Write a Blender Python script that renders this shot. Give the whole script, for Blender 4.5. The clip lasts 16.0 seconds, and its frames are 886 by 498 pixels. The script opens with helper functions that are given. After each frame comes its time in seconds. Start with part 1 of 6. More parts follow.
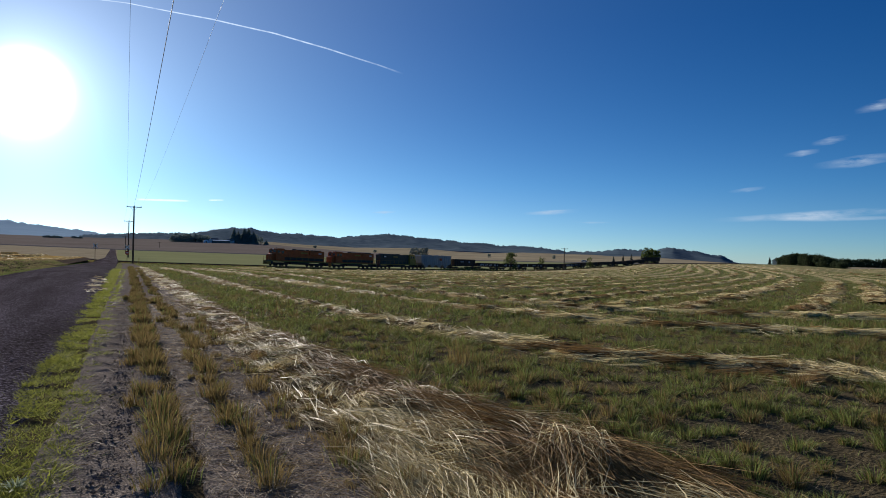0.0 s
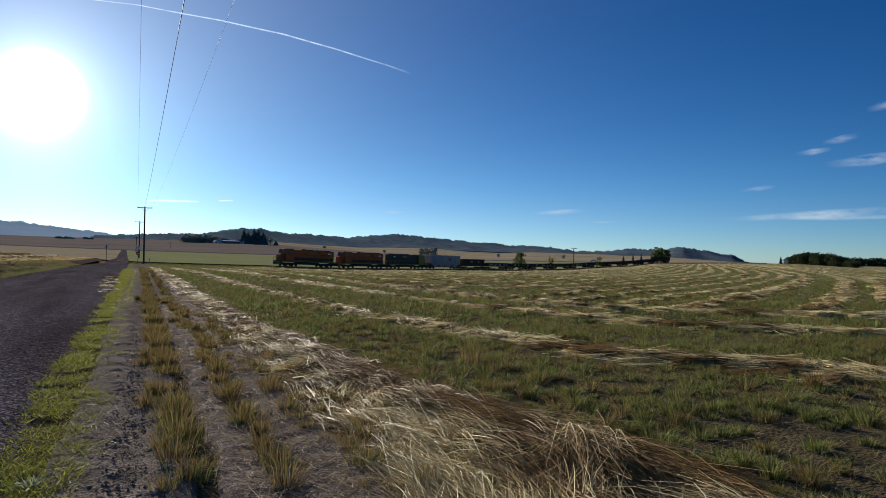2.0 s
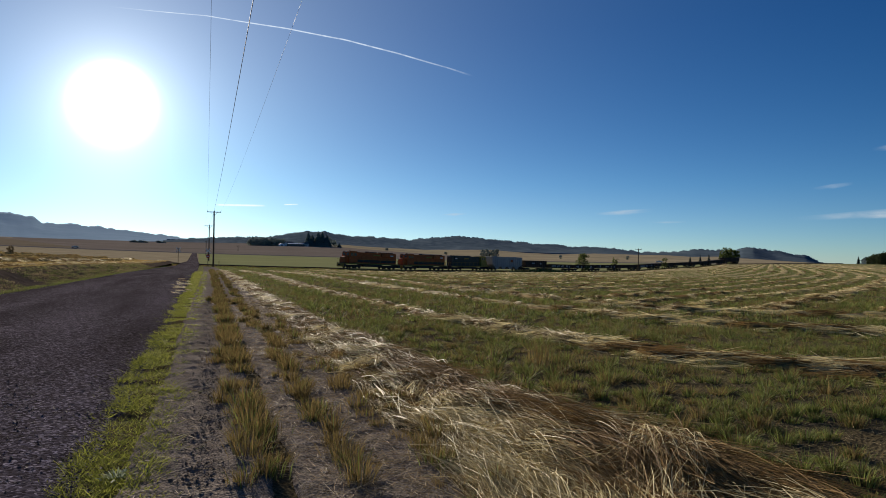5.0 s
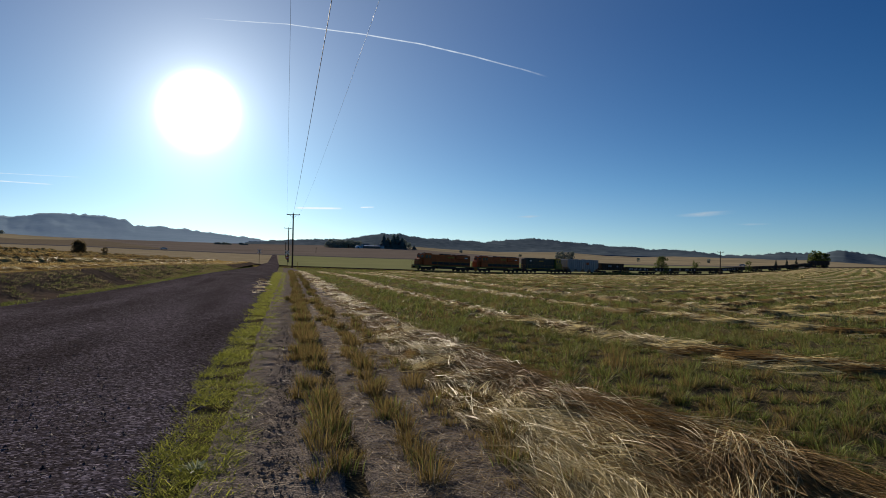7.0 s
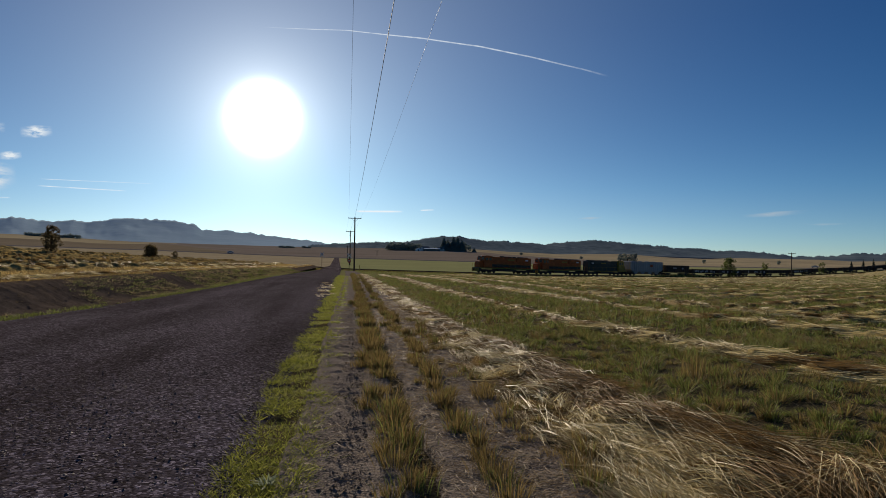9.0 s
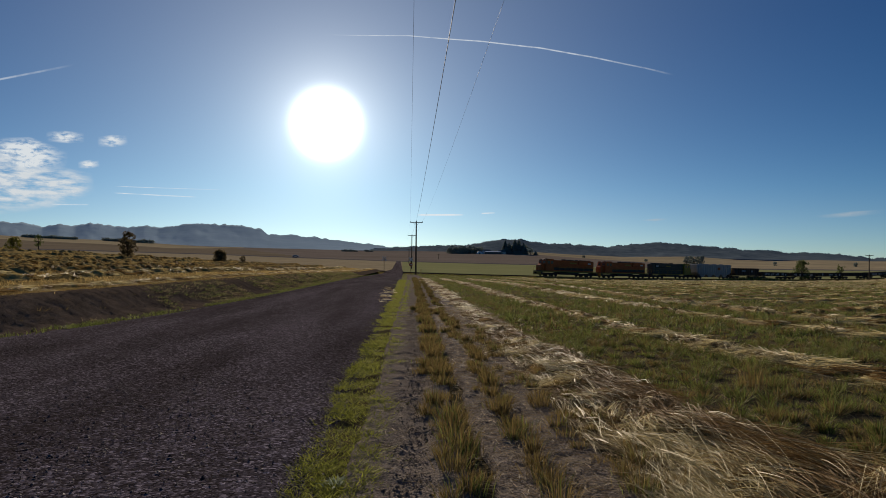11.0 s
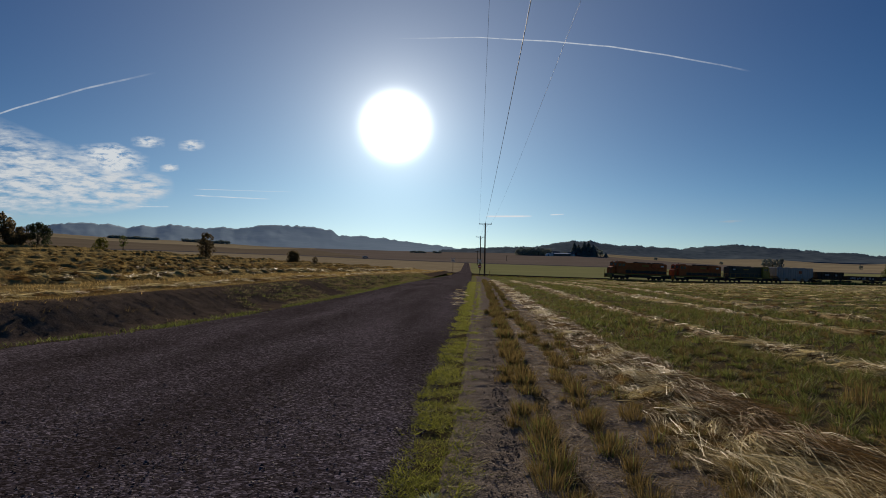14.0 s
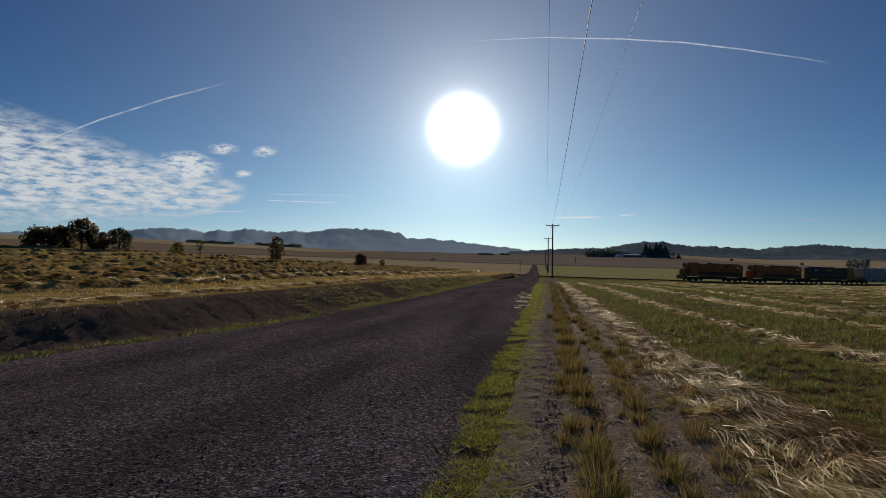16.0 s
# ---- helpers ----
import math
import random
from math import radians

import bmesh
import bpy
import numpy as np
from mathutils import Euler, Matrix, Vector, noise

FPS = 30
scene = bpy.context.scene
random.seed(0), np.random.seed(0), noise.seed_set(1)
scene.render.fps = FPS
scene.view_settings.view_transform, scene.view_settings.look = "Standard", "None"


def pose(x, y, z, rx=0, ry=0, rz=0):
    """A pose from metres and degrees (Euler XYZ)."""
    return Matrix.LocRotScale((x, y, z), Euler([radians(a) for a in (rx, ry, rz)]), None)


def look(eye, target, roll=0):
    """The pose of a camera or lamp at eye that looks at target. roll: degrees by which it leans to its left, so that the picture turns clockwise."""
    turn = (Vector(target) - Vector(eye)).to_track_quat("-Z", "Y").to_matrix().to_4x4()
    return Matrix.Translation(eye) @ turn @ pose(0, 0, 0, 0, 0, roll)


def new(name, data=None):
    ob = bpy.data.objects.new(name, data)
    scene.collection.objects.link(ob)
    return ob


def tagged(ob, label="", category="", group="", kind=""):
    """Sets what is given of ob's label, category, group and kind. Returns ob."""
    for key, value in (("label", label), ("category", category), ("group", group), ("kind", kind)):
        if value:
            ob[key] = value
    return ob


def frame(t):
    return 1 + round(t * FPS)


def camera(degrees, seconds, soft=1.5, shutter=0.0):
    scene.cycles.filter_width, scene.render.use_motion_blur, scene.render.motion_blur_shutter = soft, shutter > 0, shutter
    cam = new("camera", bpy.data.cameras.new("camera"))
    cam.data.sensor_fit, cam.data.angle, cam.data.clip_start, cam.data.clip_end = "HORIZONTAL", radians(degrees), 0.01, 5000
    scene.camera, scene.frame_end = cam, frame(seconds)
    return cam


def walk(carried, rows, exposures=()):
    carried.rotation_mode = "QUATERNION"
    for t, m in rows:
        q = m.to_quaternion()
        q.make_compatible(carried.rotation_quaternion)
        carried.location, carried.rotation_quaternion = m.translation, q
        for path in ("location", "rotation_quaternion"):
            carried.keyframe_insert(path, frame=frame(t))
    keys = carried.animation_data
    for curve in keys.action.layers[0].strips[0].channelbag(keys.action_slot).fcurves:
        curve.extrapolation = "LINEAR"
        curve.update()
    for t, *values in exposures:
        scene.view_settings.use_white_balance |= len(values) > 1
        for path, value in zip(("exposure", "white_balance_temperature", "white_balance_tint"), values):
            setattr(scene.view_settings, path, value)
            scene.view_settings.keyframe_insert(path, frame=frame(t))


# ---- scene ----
# Camera: seconds, eye x, y, z, heading (clockwise from +y), pitch, roll
cam = camera(62.187, 16.0, soft=0.6)
PATH = [
    (0.0, 0.100, -0.193, 1.457, 22.885, 0.702, 1.132),
    (0.5, 0.102, -0.173, 1.448, 22.790, 0.697, 0.996),
    (1.0, 0.094, -0.167, 1.448, 22.617, 0.692, 0.997),
    (1.5, 0.091, -0.167, 1.453, 22.359, 0.683, 1.119),
    (2.0, 0.079, -0.159, 1.448, 22.171, 0.683, 1.012),
    (2.5, 0.063, -0.152, 1.444, 21.700, 0.715, 1.064),
    (3.0, 0.051, -0.150, 1.440, 20.889, 0.709, 1.058),
    (3.5, 0.041, -0.150, 1.438, 19.959, 0.716, 1.073),
    (4.0, 0.022, -0.141, 1.432, 19.124, 0.722, 0.984),
    (6.5, 0.057, -0.052, 1.395, 13.354, 0.847, 0.818),
    (7.0, 0.058, -0.032, 1.387, 11.598, 0.844, 0.976),
    (7.5, 0.030, 0.077, 1.397, 10.531, 0.758, 0.997),
    (8.0, -0.003, 0.173, 1.407, 9.294, 0.885, 0.903),
    (8.5, -0.028, 0.206, 1.419, 7.686, 0.901, 0.869),
    (9.0, -0.005, 0.212, 1.425, 6.928, 0.964, 0.795),
    (11.5, 0.000, -0.187, 1.551, 0.041, 1.157, 0.847),
    (12.0, -0.032, -0.155, 1.566, -1.870, 1.159, 0.929),
    (12.5, -0.068, -0.072, 1.586, -2.273, 1.176, 0.653),
    (13.0, -0.108, -0.008, 1.586, -2.607, 1.186, 0.857),
    (13.5, -0.149, -0.000, 1.593, -2.906, 1.243, 0.920),
    (14.0, -0.195, 0.041, 1.582, -3.146, 1.189, 0.945),
    (14.5, -0.196, 0.129, 1.594, -3.339, 1.177, 0.483),
    (15.0, -0.113, 0.285, 1.579, -5.016, 1.195, 0.564),
    (15.5, -0.031, 0.421, 1.599, -6.858, 1.245, 0.665),
    (16.0, 0.003, 0.573, 1.598, -8.435, 1.278, 0.699),
]


def camera_pose(x, y, z, heading, pitch, roll):
    h, p = radians(heading), radians(pitch)
    way = Vector((math.sin(h) * math.cos(p), math.cos(h) * math.cos(p), math.sin(p)))
    eye = Vector((x, y, z))
    return look(eye, eye + way * 10, roll)


EXPOSURES = [(0.0, 0.3, 6400, 15), (4.0, 0.24, 6900, 15), (9.0, -0.02, 7500, 16), (12.0, -0.24, 7650, 17), (16.0, -0.35, 7650, 18)]
walk(cam, [(row[0], camera_pose(*row[1:])) for row in PATH], EXPOSURES)

# ---- light ----
SUN_AZ, SUN_EL, DISC_EL = -7.0, 15.0, 10.6


def sky_way(az, el):
    a, e = radians(az), radians(el)
    return Vector((math.sin(a) * math.cos(e), math.cos(a) * math.cos(e), math.sin(e)))


sun_way, disc_way = sky_way(SUN_AZ, SUN_EL), sky_way(SUN_AZ, DISC_EL)


def build_world():
    world = bpy.data.worlds.new("sky")
    scene.world = world
    world.use_nodes = True
    nt = world.node_tree
    nt.nodes.clear()
    out = nt.nodes.new("ShaderNodeOutputWorld")
    sky = nt.nodes.new("ShaderNodeTexSky")
    sky.sky_type = "NISHITA"
    sky.sun_disc = False
    sky.sun_elevation = radians(SUN_EL)
    sky.sun_rotation = radians(SUN_AZ)
    sky.altitude = 100
    sky.air_density, sky.dust_density, sky.ozone_density = 1.0, 0.15, 3.0
    # the dome is drawn steeper, so that its colours climb quickly from the horizon
    place = nt.nodes.new("ShaderNodeTexCoord")
    steep = nt.nodes.new("ShaderNodeMapping")
    steep.vector_type = "POINT"
    steep.inputs["Scale"].default_value = (1, 1, 1.9)
    nt.links.new(place.outputs["Generated"], steep.inputs["Vector"])
    unit = nt.nodes.new("ShaderNodeVectorMath")
    unit.operation = "NORMALIZE"
    nt.links.new(steep.outputs[0], unit.inputs[0])
    nt.links.new(unit.outputs[0], sky.inputs["Vector"])
    bg = nt.nodes.new("ShaderNodeBackground")
    bg.inputs["Strength"].default_value = 0.047
    tint = nt.nodes.new("ShaderNodeMix")
    tint.data_type, tint.blend_type = "RGBA", "MULTIPLY"
    tint.inputs["Factor"].default_value = 1.0
    colours = [i for i in tint.inputs if i.type == "RGBA"]
    # paler and whiter low down, deeper blue overhead
    height = nt.nodes.new("ShaderNodeSeparateXYZ")
    nt.links.new(place.outputs["Generated"], height.inputs[0])
    blue = nt.nodes.new("ShaderNodeValToRGB")
    e = blue.color_ramp.elements
    e[0].position, e[0].color = 0.0, (0.54, 1.0, 1.43, 1)
    e[1].position, e[1].color = 0.30, (0.10, 0.80, 1.48, 1)
    mid = blue.color_ramp.elements.new(0.10)
    mid.color = (0.27, 1.00, 1.54, 1)
    nt.links.new(height.outputs["Z"], blue.inputs["Fac"])
    nt.links.new(blue.outputs["Color"], colours[1])
    nt.links.new(sky.outputs[0], colours[0])
    nt.links.new([o for o in tint.outputs if o.type == "RGBA"][0], bg.inputs["Color"])
    # bright aureole round the sun
    tc = nt.nodes.new("ShaderNodeTexCoord")
    dot = nt.nodes.new("ShaderNodeVectorMath")
    dot.operation = "DOT_PRODUCT"
    dot.inputs[1].default_value = disc_way
    nt.links.new(tc.outputs["Generated"], dot.inputs[0])

    def math_node(op, a, b=None):
        n = nt.nodes.new("ShaderNodeMath")
        n.operation = op
        for i, v in enumerate((a, b)):
            if v is None:
                continue
            if isinstance(v, (int, float)):
                n.inputs[i].default_value = v
            else:
                nt.links.new(v, n.inputs[i])
        return n.outputs[0]
    clamped = math_node("MINIMUM", math_node("MAXIMUM", dot.outputs["Value"], -1.0), 1.0)
    ang = math_node("ARCCOSINE", clamped)
    core = math_node("MULTIPLY", math_node("EXPONENT", math_node("MULTIPLY", math_node("POWER", math_node("DIVIDE", ang, radians(1.9)), 3.0), -1.0)), 8.0)
    halo = math_node("MULTIPLY", math_node("EXPONENT", math_node("MULTIPLY", ang, -1.0 / radians(2.2))), 1.3)
    wide = math_node("MULTIPLY", math_node("EXPONENT", math_node("MULTIPLY", ang, -1.0 / radians(11.5))), 0.56)
    sep = nt.nodes.new("ShaderNodeSeparateXYZ")
    nt.links.new(tc.outputs["Generated"], sep.inputs[0])
    low = math_node("EXPONENT", math_node("MULTIPLY", math_node("ABSOLUTE", sep.outputs["Z"]), -1.0 / 0.055))
    near = math_node("EXPONENT", math_node("MULTIPLY", ang, -1.0 / radians(36.0)))
    haze = math_node("MULTIPLY", math_node("MULTIPLY", low, near), 0.75)
    total = math_node("ADD", math_node("ADD", math_node("ADD", core, halo), wide), haze)
    glow = nt.nodes.new("ShaderNodeBackground")
    glow.inputs["Color"].default_value = (0.83, 0.97, 1.02, 1)
    nt.links.new(total, glow.inputs["Strength"])
    add = nt.nodes.new("ShaderNodeAddShader")
    nt.links.new(bg.outputs[0], add.inputs[0])
    nt.links.new(glow.outputs[0], add.inputs[1])
    nt.links.new(add.outputs[0], out.inputs["Surface"])


build_world()
sun_data = bpy.data.lights.new("sun", "SUN")
sun_data.energy, sun_data.angle, sun_data.color = 5.0, radians(0.6), (1.0, 0.93, 0.82)
sun_ob = new("sun", sun_data)
sun_ob.matrix_world = look((0, 0, 60), Vector((0, 0, 60)) - sun_way)


# ---- materials ----
def material(name, dark, light, scale=4.0, detail=6.0, rough=0.9, bump=0.0, bump_scale=None, fine=None, fine_mix=0.35,
             island=0.0, objrand=0.0, metal=0.0, translucent=0.0, spec=0.3, stretch=(1, 1, 1), distance=0.02):
    """Two-scale noise colour between dark and light, with relief and variation by piece."""
    m = bpy.data.materials.new(name)
    m.use_nodes = True
    nt = m.node_tree
    bsdf = nt.nodes["Principled BSDF"]
    out = nt.nodes["Material Output"]
    tc = nt.nodes.new("ShaderNodeTexCoord")
    mp = nt.nodes.new("ShaderNodeMapping")
    mp.inputs["Scale"].default_value = stretch
    nt.links.new(tc.outputs["Object"], mp.inputs["Vector"])
    n1 = nt.nodes.new("ShaderNodeTexNoise")
    n1.inputs["Scale"].default_value, n1.inputs["Detail"].default_value, n1.inputs["Roughness"].default_value = scale, detail, 0.62
    nt.links.new(mp.outputs[0], n1.inputs["Vector"])
    n2 = nt.nodes.new("ShaderNodeTexNoise")
    n2.inputs["Scale"].default_value, n2.inputs["Detail"].default_value = (fine or scale * 14), 3.0
    nt.links.new(mp.outputs[0], n2.inputs["Vector"])
    mixf = nt.nodes.new("ShaderNodeMix")
    mixf.inputs["Factor"].default_value = fine_mix
    nt.links.new(n1.outputs["Fac"], mixf.inputs["A"])
    nt.links.new(n2.outputs["Fac"], mixf.inputs["B"])
    fac = mixf.outputs["Result"]
    if island or objrand:
        src = nt.nodes.new("ShaderNodeNewGeometry").outputs["Random Per Island"] if island else nt.nodes.new("ShaderNodeObjectInfo").outputs["Random"]
        mi = nt.nodes.new("ShaderNodeMix")
        mi.inputs["Factor"].default_value = island or objrand
        nt.links.new(fac, mi.inputs["A"])
        nt.links.new(src, mi.inputs["B"])
        fac = mi.outputs["Result"]
    ramp = nt.nodes.new("ShaderNodeValToRGB")
    e = ramp.color_ramp.elements
    lo, hi = (0.1, 0.9) if (island or objrand) else (0.34, 0.66)
    e[0].position, e[0].color = lo, (*dark, 1)
    e[1].position, e[1].color = hi, (*light, 1)
    nt.links.new(fac, ramp.inputs["Fac"])
    nt.links.new(ramp.outputs["Color"], bsdf.inputs["Base Color"])
    bsdf.inputs["Roughness"].default_value = rough
    bsdf.inputs["Metallic"].default_value = metal
    bsdf.inputs["Specular IOR Level"].default_value = spec
    if bump:
        bn = nt.nodes.new("ShaderNodeTexNoise")
        bn.inputs["Scale"].default_value, bn.inputs["Detail"].default_value = (bump_scale or scale * 8), 5.0
        nt.links.new(mp.outputs[0], bn.inputs["Vector"])
        b = nt.nodes.new("ShaderNodeBump")
        b.inputs["Strength"].default_value, b.inputs["Distance"].default_value = bump, distance
        nt.links.new(bn.outputs["Fac"], b.inputs["Height"])
        nt.links.new(b.outputs[0], bsdf.inputs["Normal"])
    if translucent:
        tr = nt.nodes.new("ShaderNodeBsdfTranslucent")
        nt.links.new(ramp.outputs["Color"], tr.inputs["Color"])
        mx = nt.nodes.new("ShaderNodeMixShader")
        mx.inputs[0].default_value = translucent
        nt.links.new(bsdf.outputs[0], mx.inputs[1])
        nt.links.new(tr.outputs[0], mx.inputs[2])
        nt.links.new(mx.outputs[0], out.inputs["Surface"])
    return m


M_FIELD = material("stubble_ground", (0.030, 0.025, 0.016), (0.19, 0.155, 0.088), 1.6, 9, bump=0.9, bump_scale=26, fine=48, fine_mix=0.6, distance=0.05, spec=0.0)


def add_straw_cover(m):
    """Thicker straw cover where the mesh attribute says so."""
    nt = m.node_tree
    bsdf = nt.nodes["Principled BSDF"]
    old = bsdf.inputs["Base Color"].links[0].from_socket
    at = nt.nodes.new("ShaderNodeAttribute")
    at.attribute_name = "straw_cover"
    tc = nt.nodes.new("ShaderNodeTexCoord")
    n = nt.nodes.new("ShaderNodeTexNoise")
    n.inputs["Scale"].default_value, n.inputs["Detail"].default_value = 0.5, 8
    nt.links.new(tc.outputs["Object"], n.inputs["Vector"])
    ramp = nt.nodes.new("ShaderNodeValToRGB")
    e = ramp.color_ramp.elements
    e[0].position, e[0].color = 0.38, (0.14, 0.165, 0.062, 1)
    e[1].position, e[1].color = 0.66, (0.36, 0.34, 0.15, 1)
    nt.links.new(n.outputs["Fac"], ramp.inputs["Fac"])
    mx = nt.nodes.new("ShaderNodeMix")
    mx.data_type = "RGBA"
    nt.links.new(at.outputs["Fac"], mx.inputs["Factor"])
    cs = [i for i in mx.inputs if i.type == "RGBA"]
    nt.links.new(old, cs[0])
    nt.links.new(ramp.outputs["Color"], cs[1])
    nt.links.new([o for o in mx.outputs if o.type == "RGBA"][0], bsdf.inputs["Base Color"])


add_straw_cover(M_FIELD)
M_GREEN = material("green_crop", (0.235, 0.25, 0.12), (0.31, 0.32, 0.15), 0.03, 6, bump=0.3, bump_scale=1.5, fine=0.8, distance=0.2, spec=0.0)
# brown soil lifted and greyed: sun glare and haze are in the colour
M_BROWN = material("hazed_plowed_soil", (0.125, 0.110, 0.099), (0.20, 0.178, 0.16), 0.012, 6, bump=0.4, bump_scale=0.6, fine=0.25, distance=0.4, spec=0.0)
M_TAN = material("dry_tan_field", (0.22, 0.19, 0.125), (0.42, 0.36, 0.23), 0.006, 6, bump=0.2, bump_scale=0.2, fine=0.05, distance=0.5, spec=0.0)
# pasture and olive field likewise carry haze and glare in their colours
M_DRYGRASS = material("hazed_dry_pasture", (0.165, 0.15, 0.10), (0.28, 0.25, 0.17), 0.06, 6, bump=0.4, bump_scale=1.5, fine=0.8, distance=0.2, spec=0.0)
M_OLIVE = material("hazed_olive_field", (0.11, 0.096, 0.072), (0.185, 0.16, 0.12), 0.012, 6, bump=0.4, bump_scale=0.6, fine=0.25, distance=0.4, spec=0.0)
M_VERGE = material("dry_verge_grass", (0.09, 0.08, 0.04), (0.20, 0.16, 0.08), 0.5, 6, bump=0.6, bump_scale=6, distance=0.1, spec=0.0)


def gravel_material():
    """Crushed stone: small cells of mixed greys with relief, over broad darker and lighter bands."""
    m = bpy.data.materials.new("dark_gravel")
    m.use_nodes = True
    nt = m.node_tree
    bsdf = nt.nodes["Principled BSDF"]
    tc = nt.nodes.new("ShaderNodeTexCoord")
    vor = nt.nodes.new("ShaderNodeTexVoronoi")
    vor.inputs["Scale"].default_value = 48
    nt.links.new(tc.outputs["Object"], vor.inputs["Vector"])
    sep = nt.nodes.new("ShaderNodeSeparateColor")
    nt.links.new(vor.outputs["Color"], sep.inputs[0])
    ramp = nt.nodes.new("ShaderNodeValToRGB")
    e = ramp.color_ramp.elements
    e[0].position, e[0].color = 0.0, (0.013, 0.012, 0.015, 1)
    e[1].position, e[1].color = 1.0, (0.21, 0.195, 0.215, 1)
    mid = ramp.color_ramp.elements.new(0.72)
    mid.color = (0.066, 0.060, 0.071, 1)
    nt.links.new(sep.outputs[0], ramp.inputs["Fac"])
    n = nt.nodes.new("ShaderNodeTexNoise")
    n.inputs["Scale"].default_value, n.inputs["Detail"].default_value = 0.9, 7
    mp = nt.nodes.new("ShaderNodeMapping")
    mp.inputs["Scale"].default_value = (1, 0.12, 1)
    nt.links.new(tc.outputs["Object"], mp.inputs["Vector"])
    nt.links.new(mp.outputs[0], n.inputs["Vector"])
    r2 = nt.nodes.new("ShaderNodeValToRGB")
    e = r2.color_ramp.elements
    e[0].position, e[0].color = 0.34, (0.50, 0.49, 0.54, 1)
    e[1].position, e[1].color = 0.66, (1.30, 1.28, 1.34, 1)
    nt.links.new(n.outputs["Fac"], r2.inputs["Fac"])
    mx = nt.nodes.new("ShaderNodeMix")
    mx.data_type, mx.blend_type = "RGBA", "MULTIPLY"
    mx.inputs["Factor"].default_value = 1.0
    cs = [i for i in mx.inputs if i.type == "RGBA"]
    nt.links.new(ramp.outputs[0], cs[0])
    nt.links.new(r2.outputs[0], cs[1])
    # larger stones among the fine ones
    big = nt.nodes.new("ShaderNodeTexVoronoi")
    big.inputs["Scale"].default_value = 19
    nt.links.new(tc.outputs["Object"], big.inputs["Vector"])
    r3 = nt.nodes.new("ShaderNodeValToRGB")
    e = r3.color_ramp.elements
    e[0].position, e[0].color = 0.1, (0.75, 0.75, 0.75, 1)
    e[1].position, e[1].color = 0.95, (1.30, 1.29, 1.34, 1)
    sep2 = nt.nodes.new("ShaderNodeSeparateColor")
    nt.links.new(big.outputs["Color"], sep2.inputs[0])
    nt.links.new(sep2.outputs[1], r3.inputs["Fac"])
    grain = nt.nodes.new("ShaderNodeMix")
    grain.data_type, grain.blend_type = "RGBA", "MULTIPLY"
    grain.inputs["Factor"].default_value = 1.0
    cg = [i for i in grain.inputs if i.type == "RGBA"]
    nt.links.new([o for o in mx.outputs if o.type == "RGBA"][0], cg[0])
    nt.links.new(r3.outputs[0], cg[1])
    nt.links.new([o for o in grain.outputs if o.type == "RGBA"][0], bsdf.inputs["Base Color"])
    b = nt.nodes.new("ShaderNodeBump")
    b.inputs["Strength"].default_value, b.inputs["Distance"].default_value = 0.45, 0.010
    b.invert = True
    nt.links.new(vor.outputs["Distance"], b.inputs["Height"])
    nt.links.new(b.outputs[0], bsdf.inputs["Normal"])
    bsdf.inputs["Roughness"].default_value = 0.75
    bsdf.inputs["Specular IOR Level"].default_value = 0.0
    return m


M_GRAVEL = gravel_material()


def add_sheen(m, weight, rough=0.5):
    """Warm grazing sheen, added to brighten ground seen towards the sun."""
    b = m.node_tree.nodes["Principled BSDF"]
    b.inputs["Sheen Weight"].default_value = weight
    b.inputs["Sheen Roughness"].default_value = rough
    b.inputs["Sheen Tint"].default_value = (0.85, 0.66, 0.44, 1)


M_STONE = material("gravel_stone", (0.024, 0.022, 0.026), (0.12, 0.112, 0.126), 30, 3, 0.7, island=0.8, spec=0.05)
M_DIRT = material("dry_soil", (0.066, 0.055, 0.046), (0.335, 0.29, 0.245), 3.0, 9, bump=1.0, bump_scale=45, fine=70, fine_mix=0.7, distance=0.03, spec=0.0)
M_BANK = material("dark_bank_soil", (0.040, 0.032, 0.026), (0.172, 0.134, 0.104), 3.0, 9, bump=1.0, bump_scale=24, fine=30, fine_mix=0.5, distance=0.03, spec=0.0)
M_GRASS = material("grass_blade", (0.023, 0.039, 0.009), (0.385, 0.445, 0.12), 3.5, 3, 0.6, island=0.65, fine=9, translucent=0.25, spec=0.05)
M_TUFT = material("dry_tuft", (0.075, 0.053, 0.020), (0.37, 0.272, 0.106), 5, 3, 0.6, island=0.6, translucent=0.36, spec=0.04)
M_WEED = material("weed_leaf", (0.055, 0.075, 0.014), (0.40, 0.42, 0.085), 4, 3, 0.55, island=0.6, translucent=0.5, spec=0.03)
M_PALEWEED = material("pale_weed_leaf", (0.20, 0.24, 0.14), (0.46, 0.52, 0.36), 4, 3, 0.6, island=0.6, translucent=0.35, spec=0.05)
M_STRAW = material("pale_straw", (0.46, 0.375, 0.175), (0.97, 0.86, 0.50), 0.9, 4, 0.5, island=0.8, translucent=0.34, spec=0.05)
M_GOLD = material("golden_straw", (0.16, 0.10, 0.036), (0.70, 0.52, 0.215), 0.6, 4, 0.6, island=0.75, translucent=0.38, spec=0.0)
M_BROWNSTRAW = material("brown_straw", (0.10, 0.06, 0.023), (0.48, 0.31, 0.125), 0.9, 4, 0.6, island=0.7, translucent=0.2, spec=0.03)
M_PALEBROWN = material("weathered_straw", (0.14, 0.10, 0.05), (0.62, 0.50, 0.28), 0.9, 4, 0.6, island=0.75, translucent=0.3, spec=0.06)
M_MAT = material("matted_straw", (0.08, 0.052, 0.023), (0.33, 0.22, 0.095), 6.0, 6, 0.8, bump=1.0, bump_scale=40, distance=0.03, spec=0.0)
